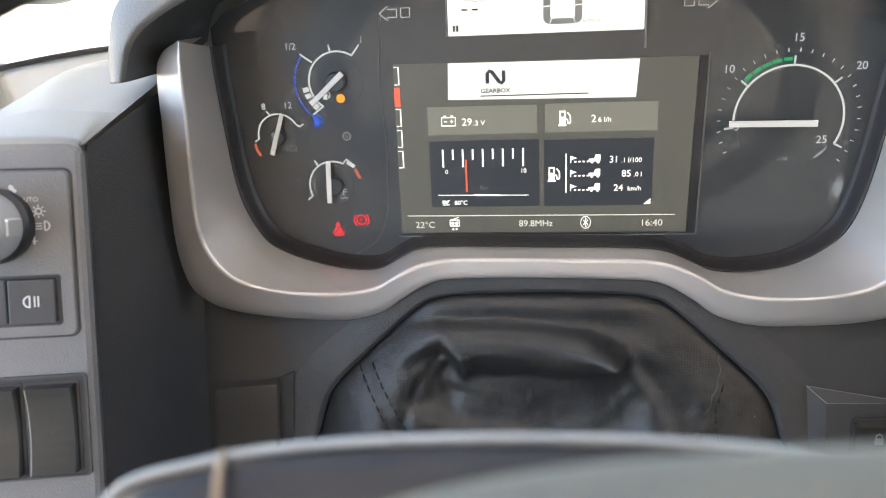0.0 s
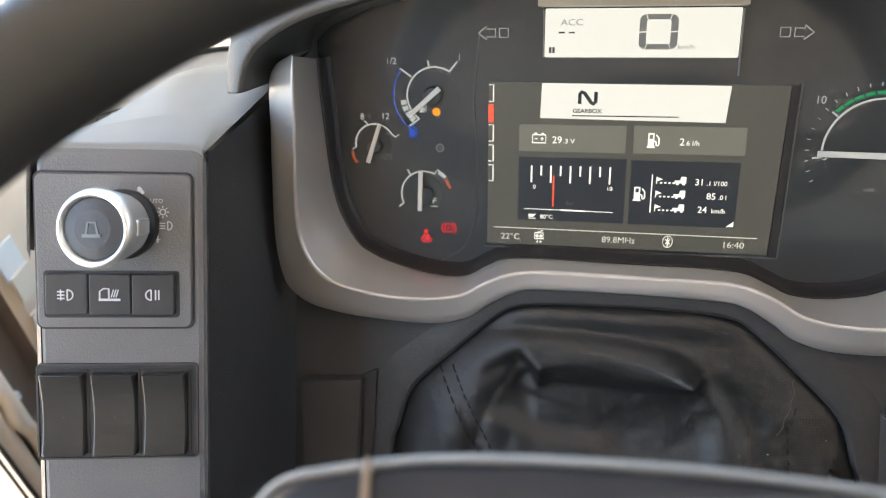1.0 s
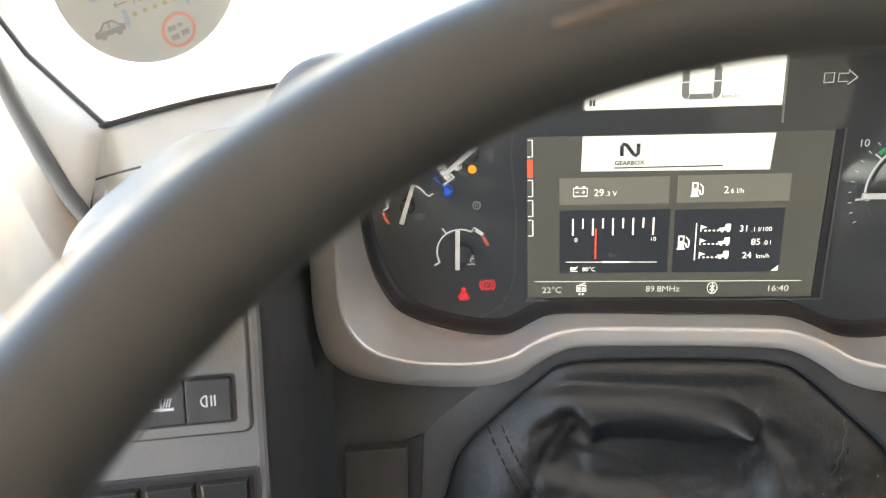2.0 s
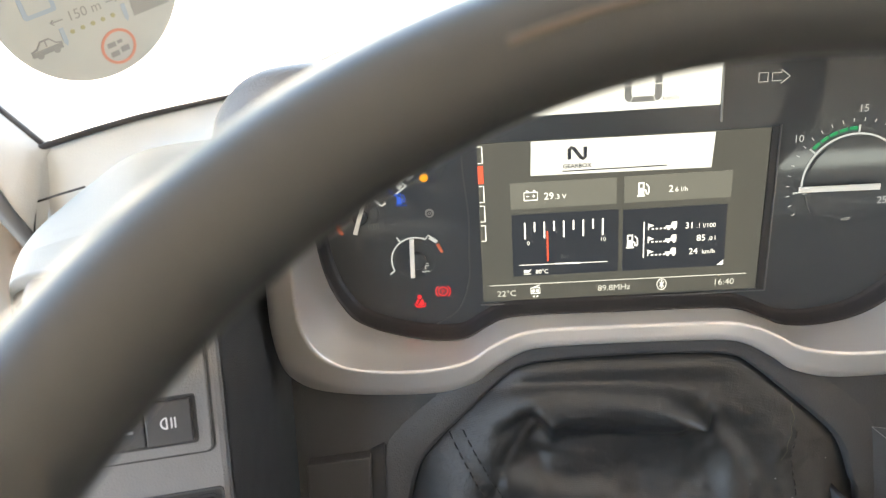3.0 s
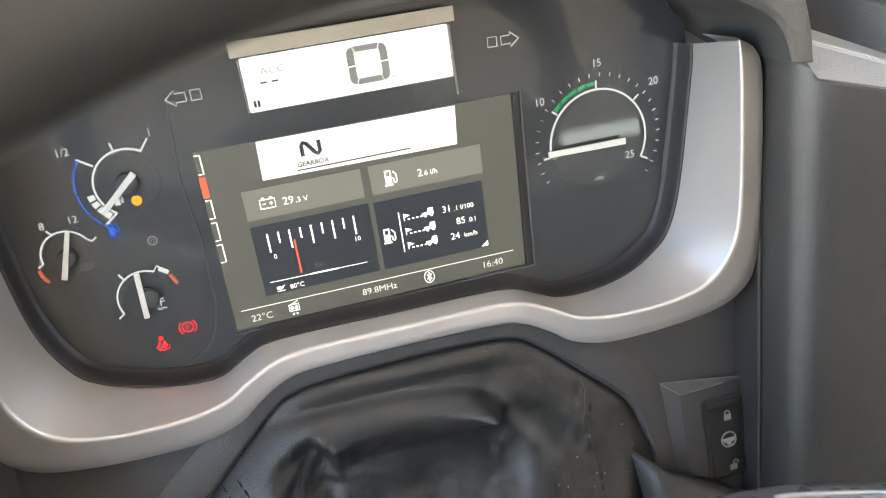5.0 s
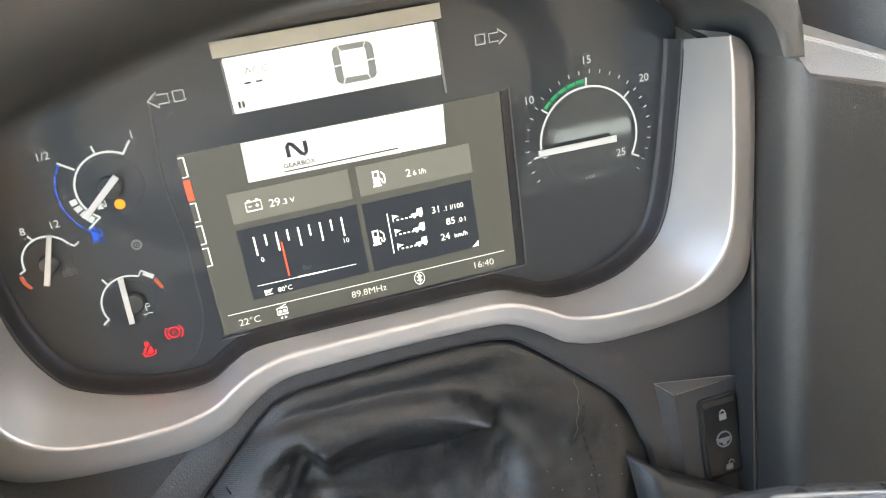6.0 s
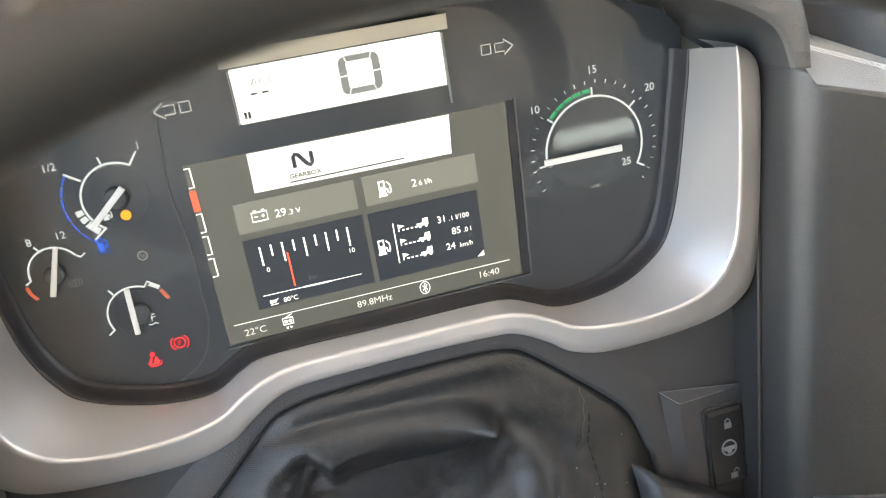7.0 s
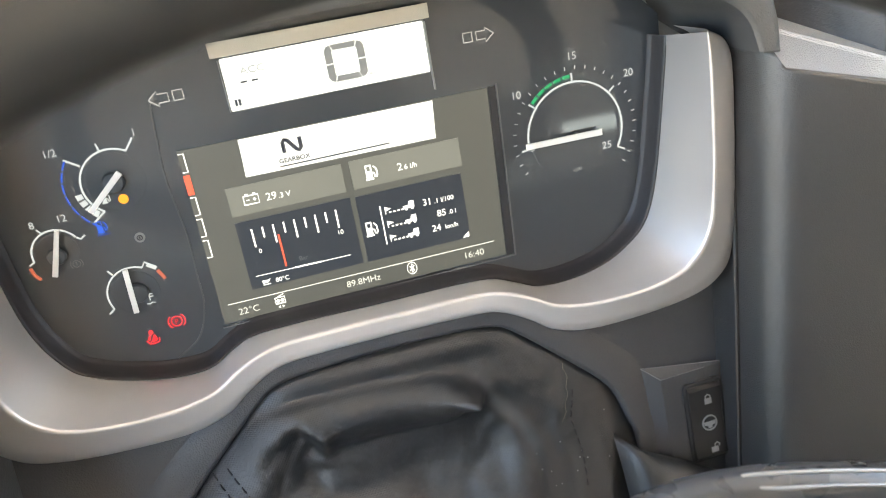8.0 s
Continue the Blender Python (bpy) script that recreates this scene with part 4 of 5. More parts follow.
# darker sheet over the pod's inner side stands for the shade there
part("shaded_cheek", loft([[(-192.3 + dx, y, z) for dx, y, z in ((0, pod((-193, 0, zz))[1] + 4, zz), (-1.0, -22 if zz < 0 else 22, zz + (23 * zz / 70 if zz > 0 else -18)))] for zz in (-238, -122, 0.1, 70.6)]), PLASTIC, pod_thing, "side of the pod, its shade painted in darker")
part("light_panel", plate(round_rect(-263, -4, -198, 64, 3), -1.5, 2.0), POD_PLASTIC, pod_thing, warp=pod, bevel=0.6)
part("panel_groove", ribbon(round_rect(-263.6, -4.6, -197.4, 64.6, 3.2) + round_rect(-263.6, -4.6, -197.4, 64.6, 3.2)[:1], 0.9, -0.3, 0.3), PLASTIC_DARK, pod_thing, warp=pod)
knob = thing("headlight_knob", (-221, -150, 47), "round headlight knob with a satin chrome ring and black push cap", "knob")
part("skirt", lathe([(15.4, 1), (15.4, -3), (14.4, -5)], KX, KZ, 48), PLASTIC_DARK, knob, warp=pod_out, smooth=False)
part("ring", lathe([(13.6, -3), (14.0, -6), (15.8, -16), (16.8, -22.6), (16.2, -25), (15.2, -26.4), (14.2, -26.4), (13.4, -25.0), (13.2, -22)], KX, KZ, 64), CHROME, knob, "satin chrome grip ring", warp=pod_out, smooth=True)
part("grip", plate(round_rect(KX + 13.4, KZ - 3.4, KX + 16.8, KZ + 3.6, 1), -20, 10), CHROME, knob, warp=pod_out, bevel=0.8)
cap = part("cap", lathe([(13.3, -21), (13.2, -24.0), (12.6, -24.9), (8, -25.6), (0.1, -25.9)], KX, KZ, 48), SWITCH, knob, "black push cap", warp=pod_out, smooth=False)
part("icon", join(ribbon([(KX - 2.6, KZ - 2.0), (KX - 1.8, KZ + 2.8), (KX + 1.6, KZ + 2.8), (KX + 2.4, KZ - 2.0)], 0.9, -26.2), rect(KX - 4.4, KZ - 3.4, KX + 3.8, KZ - 2.0, -26.2, 0.3)), PRINT_MID, cap, warp=pod_out)
part("lettering", text("AUTO", -213.0, 51.8, 1.9, -1.8, "CENTER"), PRINT, pod_thing, warp=pod)
part("symbol", join(ribbon([(-219.8, 58.6), (-217.6, 55.8)], 1.2, -1.8), disc(-219.2, 57.6, 1.0, -1.8, 0.3, 10)), PRINT, pod_thing, warp=pod)
part("symbol", join(ribbon(arc(-209.6, 47.8, 1.2, 0, 360, 14), 0.5, -1.8), *[ribbon([(-209.6 + 1.8 * math.cos(radians(a)), 47.8 + 1.8 * math.sin(radians(a))), (-209.6 + 2.7 * math.cos(radians(a)), 47.8 + 2.7 * math.sin(radians(a)))], 0.4, -1.8) for a in range(0, 360, 45)]), PRINT, pod_thing, warp=pod)
part("symbol", join(ribbon(arc(-207.6, 41.8, 1.9, -90, 90, 10) + [(-207.6, 43.7), (-207.6, 39.9)], 0.5, -1.8), *[rect(-211.6, 40.4 + i * 1.1, -208.6, 40.8 + i * 1.1, -1.8, 0.3) for i in range(3)]), PRINT, pod_thing, warp=pod)
part("symbol", join(rect(-212.2, 34.2, -211.6, 37.4, -1.8, 0.3), rect(-213, 35.4, -210.8, 35.8, -1.8, 0.3)), PRINT, pod_thing, warp=pod)
# three push buttons below the knob
part("button_well", plate(round_rect(-260, 0.6, -203, 21.6, 1.5), -1.7, 1.0), PLASTIC_DARK, pod_thing, warp=pod)


def lamp_icon(cx, cz, kind, y):
    if kind == 0:
        return join(ribbon(arc(cx + 0.6, cz, 2.3, -90, 90, 10) + [(cx + 0.6, cz + 2.3), (cx + 0.6, cz - 2.3)], 0.5, y), *[rect(cx - 3.6, cz - 1.8 + i * 1.5, cx - 0.6, cz - 1.3 + i * 1.5, y, 0.3) for i in range(3)], rect(cx - 2.3, cz - 2.4, cx - 1.9, cz + 2.4, y, 0.3))
    if kind == 1:
        return join(ribbon([(cx - 4, cz - 1.6), (cx - 4, cz + 1.6), (cx - 2.6, cz + 2.8), (cx - 0.2, cz + 2.8), (cx - 0.2, cz - 1.6)], 0.6, y), rect(cx - 4.4, cz - 2.6, cx + 4.6, cz - 1.6, y, 0.3), *[ribbon([(cx + 0.8 + i, cz - 1), (cx + 1.8 + i, cz + 2.4)], 0.4, y) for i in range(3)])
    return join(ribbon(arc(cx - 0.6, cz, 2.3, 90, 270, 10) + [(cx - 0.6, cz - 2.3), (cx - 0.6, cz + 2.3)], 0.5, y), rect(cx + 1.0, cz - 2.2, cx + 1.5, cz + 2.2, y, 0.3), rect(cx + 2.4, cz - 2.2, cx + 2.9, cz + 2.2, y, 0.3))


for i, (x0, x1) in enumerate(((-258.6, -241.0), (-240.4, -223.0), (-222.4, -204.6))):
    btn = thing("push_button", pod(((x0 + x1) / 2, 0, 11)), ("front fog lamp push button with pale symbol", "work lamp push button with pale symbol", "rear fog lamp push button with pale symbol")[i], "button", "push buttons under the headlight knob")
    part("key", plate(round_rect(x0, 2.2 + 0.2 * (2 - i), x1, 20.4, 0.8), -3.4, 2.6), SWITCH, btn, warp=pod, bevel=0.5)
    part("symbol", lamp_icon((x0 + x1) / 2, 11.4, i, -3.7), PRINT, btn, warp=pod)
# rocker switches
part("switch_well", plate(round_rect(-264, -64, -196.5, -21.5, 1.5), -0.6, 1.2), PLASTIC_DARK, pod_thing, warp=pod)
part("well_rim", ribbon(round_rect(-264.4, -64.4, -196.1, -21.1, 1.6) + round_rect(-264.4, -64.4, -196.1, -21.1, 1.6)[:1], 0.8, -1.0, 1.4), PLASTIC, pod_thing, warp=pod)


def rocker(x0, x1, z0, z1, tip):
    rows = []
    for k in range(9):
        s = k / 8
        z = z0 + (z1 - z0) * s
        yy = -2.4 - 8.0 * (s - 0.5) ** 2 - tip * (s - 0.5)
        rows.append([(x0, -0.2, z), (x0 + 0.3, yy + 0.6, z), (x0 + 1.0, yy, z), (x1 - 1.0, yy, z), (x1 - 0.3, yy + 0.6, z), (x1, -0.2, z)])
    return loft(rows, caps=True)


for i, (x0, x1) in enumerate(((-262.4, -243.6), (-240.8, -221.6), (-219.0, -199.8))):
    rk = thing("rocker_switch", pod(((x0 + x1) / 2, 0, -43)), "blank glossy black rocker switch below the headlight panel", "switch", "row of rocker switches")
    part("housing", plate(round_rect(x0 - 1.0, -63.2, x1 + 1.0, -23.0, 1.2), -0.9, 0.8), PLASTIC_DARK, rk, "black switch housing", warp=pod)
    part("rocker", rocker(x0, x1, -62.0, -24.5, 0.8), ROCKER_BLACK, rk, warp=pod, smooth=False, bevel=0.6)

# ---- right console ----
console = thing("centre_console", (300, -90, -50), "grey grained plastic console side with a worn rounded edge", "console")
prof = curve_through([(-0.6, 46), (-0.4, 20), (-0.2, 8), (0, 0), (1.6, -9), (3.6, -16), (6.4, -21), (10, -24.9), (14.4, -27.9), (20, -30.6), (38, -38), (80, -54), (200, -100)], 5)


def console_row(z):
    x0, y0 = 190 + 0.085 * min(z, 0), -44 + 0.12 * min(z, 0)
    row = []
    for p in prof:
        roof = 97 - 12 * min(max((p.x - 5) / 5, 0), 1) - 0.3 * max(p.x - 10, 0)
        row.append((x0 + p.x, y0 + p.y, min(z - 0.3 * max(p.x - 10, 0) * max(0, min(1, z / 80)), roof)))
    return row


rows = [console_row(z) for z in (-240, -180, -120, -60, 0, 40, 74, 83, 90, 97)]
lip = [(x + 0.6, y + 4.0, z + 1.4) for x, y, z in rows[-1]]


def strip_line(p, q, start=-0.4):
    """A straight line over the console top, as many points as the lip has."""
    p, q = Vector(p), Vector(q)
    return [p.lerp(q, start + (2.0 - start) * k / (len(lip) - 1)) for k in range(len(lip))]


front = strip_line((199.5, -70, 85.6), (228.4, -80.9, 77.6), 0.0)
groove_a, groove_b = strip_line((218.5, -41.1, 95), (239.2, -68.7, 84)), strip_line((219.9, -39.4, 96.9), (240.6, -67.1, 85.8))
far = strip_line((228, -29, 99.9), (245.9, -61.2, 87))
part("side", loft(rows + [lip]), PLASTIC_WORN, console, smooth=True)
# the top's brightness against the side comes from its colour
part("top", loft([front, groove_a, groove_b, far]), LIT_SILVER_GRAIN, console, "grained silver console top, light painted in as a pale tone", smooth=False)
far = [Vector(far[0]) + (Vector(far[0]) - Vector(far[1])) * k for k in (24, 16, 8)] + list(far)
riser = [(x + 1, y + 4, z + 70) for x, y, z in far]
part("riser", loft([far, riser, [(x, y + 60, z + 10) for x, y, z in riser]]), PLASTIC, console, "dark upright behind the console top", smooth=False)
cap_row = [Vector(p) for p in rows[-1] if p[0] <= 197]
part("top_return", loft([cap_row, [p + Vector((0.5, 6, 2.2)) for p in cap_row], [p + Vector((6, 40, 16)) for p in cap_row], [p + Vector((6, 60, 80)) for p in cap_row]]), PLASTIC, console, "dark top of the console under the hood", smooth=True)
part("joint", tube([(190 + 0.085 * min(z, 0) - 1, -44 + 0.12 * min(z, 0) + 1.0, z) for z in (-240, -120, 0, 90)], 1.3, 6), SEAL, console)

# wedge-shaped housing and steering lock switch
wedge = thing("switch_housing", (158, -50, -110), "charcoal wedge-shaped switch housing with worn pale edges", "switch housing")


def sunk(co):
    """Sets the housing's front a little deeper into the panel."""
    return Vector((-40, -380, 165)).lerp(Vector(co), 1.0105)


def wedge_bm():
    bm = bmesh.new()
    T, P1, P2 = bm.verts.new((135.6, -30.1, -75.4)), bm.verts.new(sunk((142.6, -39.3, -79.9))), bm.verts.new(sunk((186.4, -37.9, -80.1)))
    P3, P4, T2 = bm.verts.new(sunk((178, -56.9, -190))), bm.verts.new(sunk((144, -56.9, -190))), bm.verts.new((136.5, -48.4, -190))
    B2, B3 = bm.verts.new((190.7, -31.6, -84.7)), bm.verts.new((181, -40, -190))
    for f in ((T, P1, P2), (P1, P4, P3, P2), (T, T2, P4, P1), (T, P2, B2), (P2, P3, B3, B2)):
        bm.faces.new(f)
    return bm


part("body", wedge_bm(), PLASTIC, wedge, bevel=1.3)
part("worn_edge", join(tube([(135.6, -30.3, -75.3), sunk((186.4, -38.1, -80))], 0.14, 5), tube([(135.6, -30.3, -75.4), sunk((142.6, -39.5, -79.8))], 0.2, 5), tube([sunk((142.6, -39.5, -79.8)), sunk((170, -38.7, -79.9))], 0.1, 5)), WORN, wedge, "pale worn edge")


def lockp(co):
    """The front of the switch housing."""
    return sunk((co[0], co[1] - 26.8 + 0.16 * co[2], co[2]))


lock = thing("steering_lock_switch", lockp((166, 0, -110)), "black steering adjustment rocker switch with pale lock symbols", "switch")
part("bezel", plate(round_rect(154.2, -134.5, 178.6, -86.6, 3.5), -0.8, 1.6), PLASTIC_DARK, lock, warp=lockp, bevel=0.6)
part("rocker", loft([[(156.0, -0.6, z), (156.6, -1.4 - q, z), (176.0, -1.4 - q, z), (176.8, -0.6, z)] for z, q in ((-132.8, 0.1), (-131, 1.2), (-120, 0.5), (-110.5, 0.1), (-100, 0.5), (-90.6, 1.2), (-88.4, 0.1))], caps=True), SWITCH_BLACK, lock, warp=lockp, smooth=False)


def padlock(cx, cz, y, shift):
    return join(rect(cx - 2.1, cz - 2.4, cx + 2.1, cz + 0.8, y, 0.3), ribbon([(cx - 1.4 + shift, cz + 0.8), (cx - 1.4 + shift, cz + 2.2), (cx + shift, cz + 3.2), (cx + 1.4 + shift, cz + 2.2), (cx + 1.4 + shift, cz + 0.9)], 0.6, y))


part("lock_symbol", padlock(167.8, -97.3, -2.6, 0), PRINT_MID, lock, warp=lockp)
part("unlock_symbol", padlock(168.2, -126.8, -2.8, 1.6), PRINT_DIM, lock, warp=lockp)
part("wheel_symbol", join(ribbon(arc(167.4, -111.4, 4.3, 0, 360, 30), 0.8, -2.1), plate([(163.6, -110.6), (171.2, -110.6), (170.6, -112.6), (168.8, -113.0), (168.4, -114.6), (166.4, -114.6), (166.0, -113.0), (164.2, -112.6)], -2.1, 0.3)), PRINT_MID, lock, warp=lockp)

# flat storage cover beside the gaiter
cover = thing("fuse_cover", (-155, -40, -110), "flat charcoal plastic cover panel beside the gaiter collar", "cover panel")
part("lid", plate([(-182, -210), (-152, -210), (-145.5, -75), (-182, -78)], -7, 10), PLASTIC, cover, warp=low, bevel=0.8)
part("slot", plate([(-152.4, -210), (-144, -210), (-137.5, -70.5), (-146, -74)], -1.5, 3), PLASTIC_DARK, cover, "dark gap beside the lid", warp=low)

# ---- steering wheel ----
WC, WA = Vector((3, -357.5, 19.5)), 0.785
WN, WV = Vector((0, -math.cos(WA), math.sin(WA))), Vector((0, math.sin(WA), math.cos(WA)))
wheel = thing("steering_wheel", WC, "dark grey truck steering wheel with a moulded rim", "steering wheel")


def on_wheel(x, v, h):
    return WC + Vector((1, 0, 0)) * x + WV * v + WN * h


# the rim's ring sits a few degrees askew to its hub
RC, WR, WT = Vector((16, -354.1, 20.6)), 217.5, 16.5
RX = Vector((math.cos(0.091), math.sin(0.091), 0))
RN = Vector((0, -math.cos(0.8), math.sin(0.8)))
RN = (RN - RX * RN.dot(RX)).normalized()
RV = RN.cross(RX)


def on_rim(a, t):
    """A point of the rim: a goes round the wheel, t round the rim's section."""
    return RC + (RX * math.cos(a) + RV * math.sin(a)) * (WR + WT * math.cos(t)) + RN * (WT * math.sin(t))


rim_rows = [[on_rim(2 * math.pi * i / 144, 2 * math.pi * j / 28) for j in range(28)] for i in range(145)]
rim_bm = loft(rim_rows, closed=True)
bmesh.ops.remove_doubles(rim_bm, verts=rim_bm.verts, dist=1e-4)
part("rim", rim_bm, RIM_SKIN, wheel, smooth=True)
seam = [on_rim(radians(66 + 1.9 * k), radians(116)) for k in range(25)]
part("rim_seam", tube(seam, 1.0, 8), RIM_SEAM, wheel, "faint brown seam along the rim", smooth=True)


def slab(outline, h0, h1, bulge=0.0):
    """A rounded pad on the wheel's plane from its outline of (x, v)."""
    n = len(outline)
    cx, cv = sum(p[0] for p in outline) / n, sum(p[1] for p in outline) / n
    rows = []
    for s, h in ((1.0, h0), (1.0, h1 - 6), (0.985, h1 - 2.5), (0.95, h1), (0.6, h1 + bulge * 0.7), (0.2, h1 + bulge), (0.02, h1 + bulge)):
        rows.append([on_wheel(cx + (x - cx) * s, cv + (v - cv) * s, h) for x, v in outline])
    bm = loft(rows, closed=True)
    return bm


hub_line = [(p.x, p.y) for p in curve_through([(-100, 40), (-97, 60), (-80, 67), (-50, 72), (0, 74), (50, 72), (80, 67), (97, 60), (100, 40), (90, -30), (60, -80), (0, -90), (-60, -80), (-90, -30)], 6, closed=True)]
part("hub_cover", slab(hub_line, -75, -48, 4), HUB_GLOSS, wheel, "dark glossy hub cover", smooth=True)
# the bright line on the cover's rounding is a pale tube
part("hub_edge", tube([on_wheel(x, v, -49) for x, v in hub_line], 1.1, 8, closed=True), EDGE_GLINT, wheel, "rounded edge of the hub cover, its highlight painted pale", smooth=True)
part("seam_strip", tube([on_wheel(x, v, h) for x, v, h in ((-74, 69.5, -49), (-73, 66, -45.6), (-72, 58, -44.4), (-70, 40, -43.2), (-66, 15, -42.6))], 1.05, 6), TAN, wheel, "tan seam strip", smooth=True)
pad_line = [(p.x, p.y) for p in curve_through([(-87, 20), (-60, 41), (-27, 54), (2, 60), (40, 63.5), (78, 64.5), (92, 40), (86, -10), (60, -60), (0, -75), (-55, -60), (-80, -20)], 6, closed=True)]
part("airbag_pad", slab(pad_line, -50, 1, 4), PAD, wheel, "matte grey airbag pad", smooth=True)
for sx in (-1, 1):
    sp = [[on_wheel(sx * x, v, h) for v, h in ((vv - 14, hh - 4), (vv - 14, hh + 4), (vv + 14, hh + 4), (vv + 14, hh - 4))] for x, vv, hh in ((85, -10, -52), (130, -14, -30), (175, -20, -10), (212 + 12 * sx, -24, 0 - 8 * sx))]
    part("spoke", loft(sp, closed=True, caps=True), HUB_GLOSS, wheel, smooth=False, bevel=3)
col_rows = []
for h in (-60, -420):
    col_rows.append([on_wheel(48 * math.cos(2 * math.pi * j / 24), 48 * math.sin(2 * math.pi * j / 24), h) for j in range(24)])
part("column", loft(col_rows, closed=True, caps=True), PLASTIC_DARK, wheel, smooth=True)

# column stalk behind the wheel
LEVER = [(0, -176, -66), (40, -166, -58), (65, -162, -54.5), (88, -160, -53.5), (118, -160, -57.5), (148, -160, -66), (179, -160, -76.5), (205, -160, -87)]
stalk = thing("column_stalk", (60, -162, -60), "glossy dark grey column stalk with highlights built as pale ridges", "stalk")
part("lever", tube(curve_through(LEVER, 5), 9.8, 18), STALK_GLOSS, stalk, smooth=True)
# two pale cords draw the highlights on the stalk's bevels
ridge = [(110, -161, -48.2), (118, -162.5, -48.0), (148, -163, -56.4), (179, -163, -66.9), (204, -163, -77)]
ridge_low = [(110, -163.6, -49.6), (122, -167.6, -52.4), (150, -168, -60.6), (180, -168, -71), (204, -168, -81)]
part("ridge", tube(curve_through(ridge, 5), 1.1, 8), EDGE_GLINT, stalk, "highlight on the stalk, built as a pale ridge", smooth=True)
part("ridge", tube(curve_through(ridge_low, 5), 0.9, 8), EDGE_GLINT, stalk, "highlight on the stalk, built as a pale ridge", smooth=True)

# ---- dashboard top, windscreen and cab shell (metres, upright) ----


def shell(name, bm, mat, label, category, smooth=False):
    """One piece of the setting, in metres of the upright frame."""
    bmesh.ops.recalc_face_normals(bm, faces=bm.faces)
    me = bpy.data.meshes.new(name)
    bm.to_mesh(me)
    bm.free()
    me.materials.append(mat)
    ob = new(name, me)
    if smooth:
        for p in me.polygons:
            p.use_smooth = True
    return tagged(ob, label, category, kind="structure")


# rounded shoulder of the dashboard from the switch pod to the windscreen's foot
shoulder = thing("dashboard_shoulder", (-300, 0, 60), "grey soft dashboard shoulder beside the windscreen corner", "dashboard top")


def pod_y(x, z):
    return -67.3 + 0.28 * x + 0.222 * z


front_edge = [(-267.5, 30), (-266.5, 65), (-262, 75.6), (-230, 76.4), (-197, 76.4), (-193.5, 73)]
ridge_edge = [(-362, 20, -40), (-350, 20, 24), (-334, 20, 50), (-294, 20, 79), (-258, 20, 96), (-192, 20, 100)]
fe = curve_through([(x, pod_y(x, z), z - 0.055 * (x + 232)) for x, z in front_edge], 6)
re_ = curve_through(ridge_edge, 6)
sh_rows = []
for a, c in zip(fe, re_):
    up = Vector((0, 0, 3 * min(1, max(0, (-195 - a.x) / 12))))
    sh_rows.append([a + Vector((0, 1.0, -5)), a, a.lerp(c, 0.03) + up * 0.25, a.lerp(c, 0.3) + up, a.lerp(c, 0.6) + up * 1.2, a.lerp(c, 0.88) + up * 0.9, c, c + Vector((0, 14, -10)), c + Vector((-2, 22, -30)), c + Vector((-2, 24, -90))])
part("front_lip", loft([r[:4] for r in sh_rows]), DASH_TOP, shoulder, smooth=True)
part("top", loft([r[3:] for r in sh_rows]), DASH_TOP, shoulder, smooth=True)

# ledge between the shoulder and the windscreen; its skin is lightened for the daylight on it
ledge = thing("windscreen_ledge", (-300, 70, 60), "pale grey ledge, brightened as if lit, with a joint line under the windscreen", "dashboard top")
SEAL_LINE = [(-343, 62, 90.5), (-340, 64, 91.5), (-332, 70, 93.2), (-312, 88, 96.6), (-285, 115, 99.5), (-225, 176, 101), (-150, 206, 101.5), (0, 216, 102), (300, 216, 101), (800, 210, 99), (1250, 200, 95)]
seal3 = curve_through(SEAL_LINE, 5)
shelf_rows = []
for p in seal3:
    foot = Vector((p.x, 30, np.interp(p.x, [q[0] for q in ridge_edge], [q[2] for q in ridge_edge]) - 9))
    row = [p + Vector((0, 6, 1))]
    for k in (0.06, 0.25, 0.5, 0.75, 1.0):
        row.append(p.lerp(foot, k) - Vector((0, 0, 9 * math.sin(math.pi * k))))
    shelf_rows.append(row + [foot - Vector((0, 0, 70))])
part("shelf", loft(shelf_rows), LIT_TOP_SKIN, ledge, smooth=True)
part("joint", tube([(-341, 41, 63.5), (-327, 42, 67), (-311, 43, 70.5)], 0.7, 6), SEAL, ledge)
part("joint", tube([(-343, 60, 89), (-343.5, 46, 70), (-343, 33, 50), (-342, 24, 26)], 1.7, 8), SEAL, ledge, "grey joint beside the pillar")

# windscreen: rubber seal, pane and pillar trim
windscreen = thing("window_1", (-300, 160, 90), "windscreen with black rubber seal", "window", kind="structure")
UP = Vector((0, -0.375, 0.927))


def drawn_in(p):
    """Brings the pillar's points in towards the windscreen corner."""
    return Vector((-88, -404, 184)).lerp(Vector(p), 0.846)


pillar_seal = []
for h in (0, 15, 40, 75, 110, 160, 240, 380, 560, 760):
    pillar_seal.append(drawn_in(Vector((-386, 150, 74)) + Vector((-0.68, 0.02, 0.73)) * min(h, 90) + UP * max(h - 90, 0) + Vector((-0.1 * max(h - 90, 0), 0, 0))))
part("seal", join(tube([p + Vector((0, 0, 1)) for p in seal3], 2.2, 8), tube(pillar_seal, 2.4, 8)), SEAL, windscreen, "thin black rubber seal", smooth=True)
pane_rows = [[p + UP * h + Vector((0, -0.12 * h, 0)) for p in seal3[5:]] for h in (0, 300, 600, 860)]
pane = part("pane", loft(pane_rows), glass, windscreen, "clear windscreen glass")
pane.visible_shadow = False
pillar = thing("door_pillar_trim", (-378, 22, 113), "pale grey windscreen pillar trim", "pillar trim")
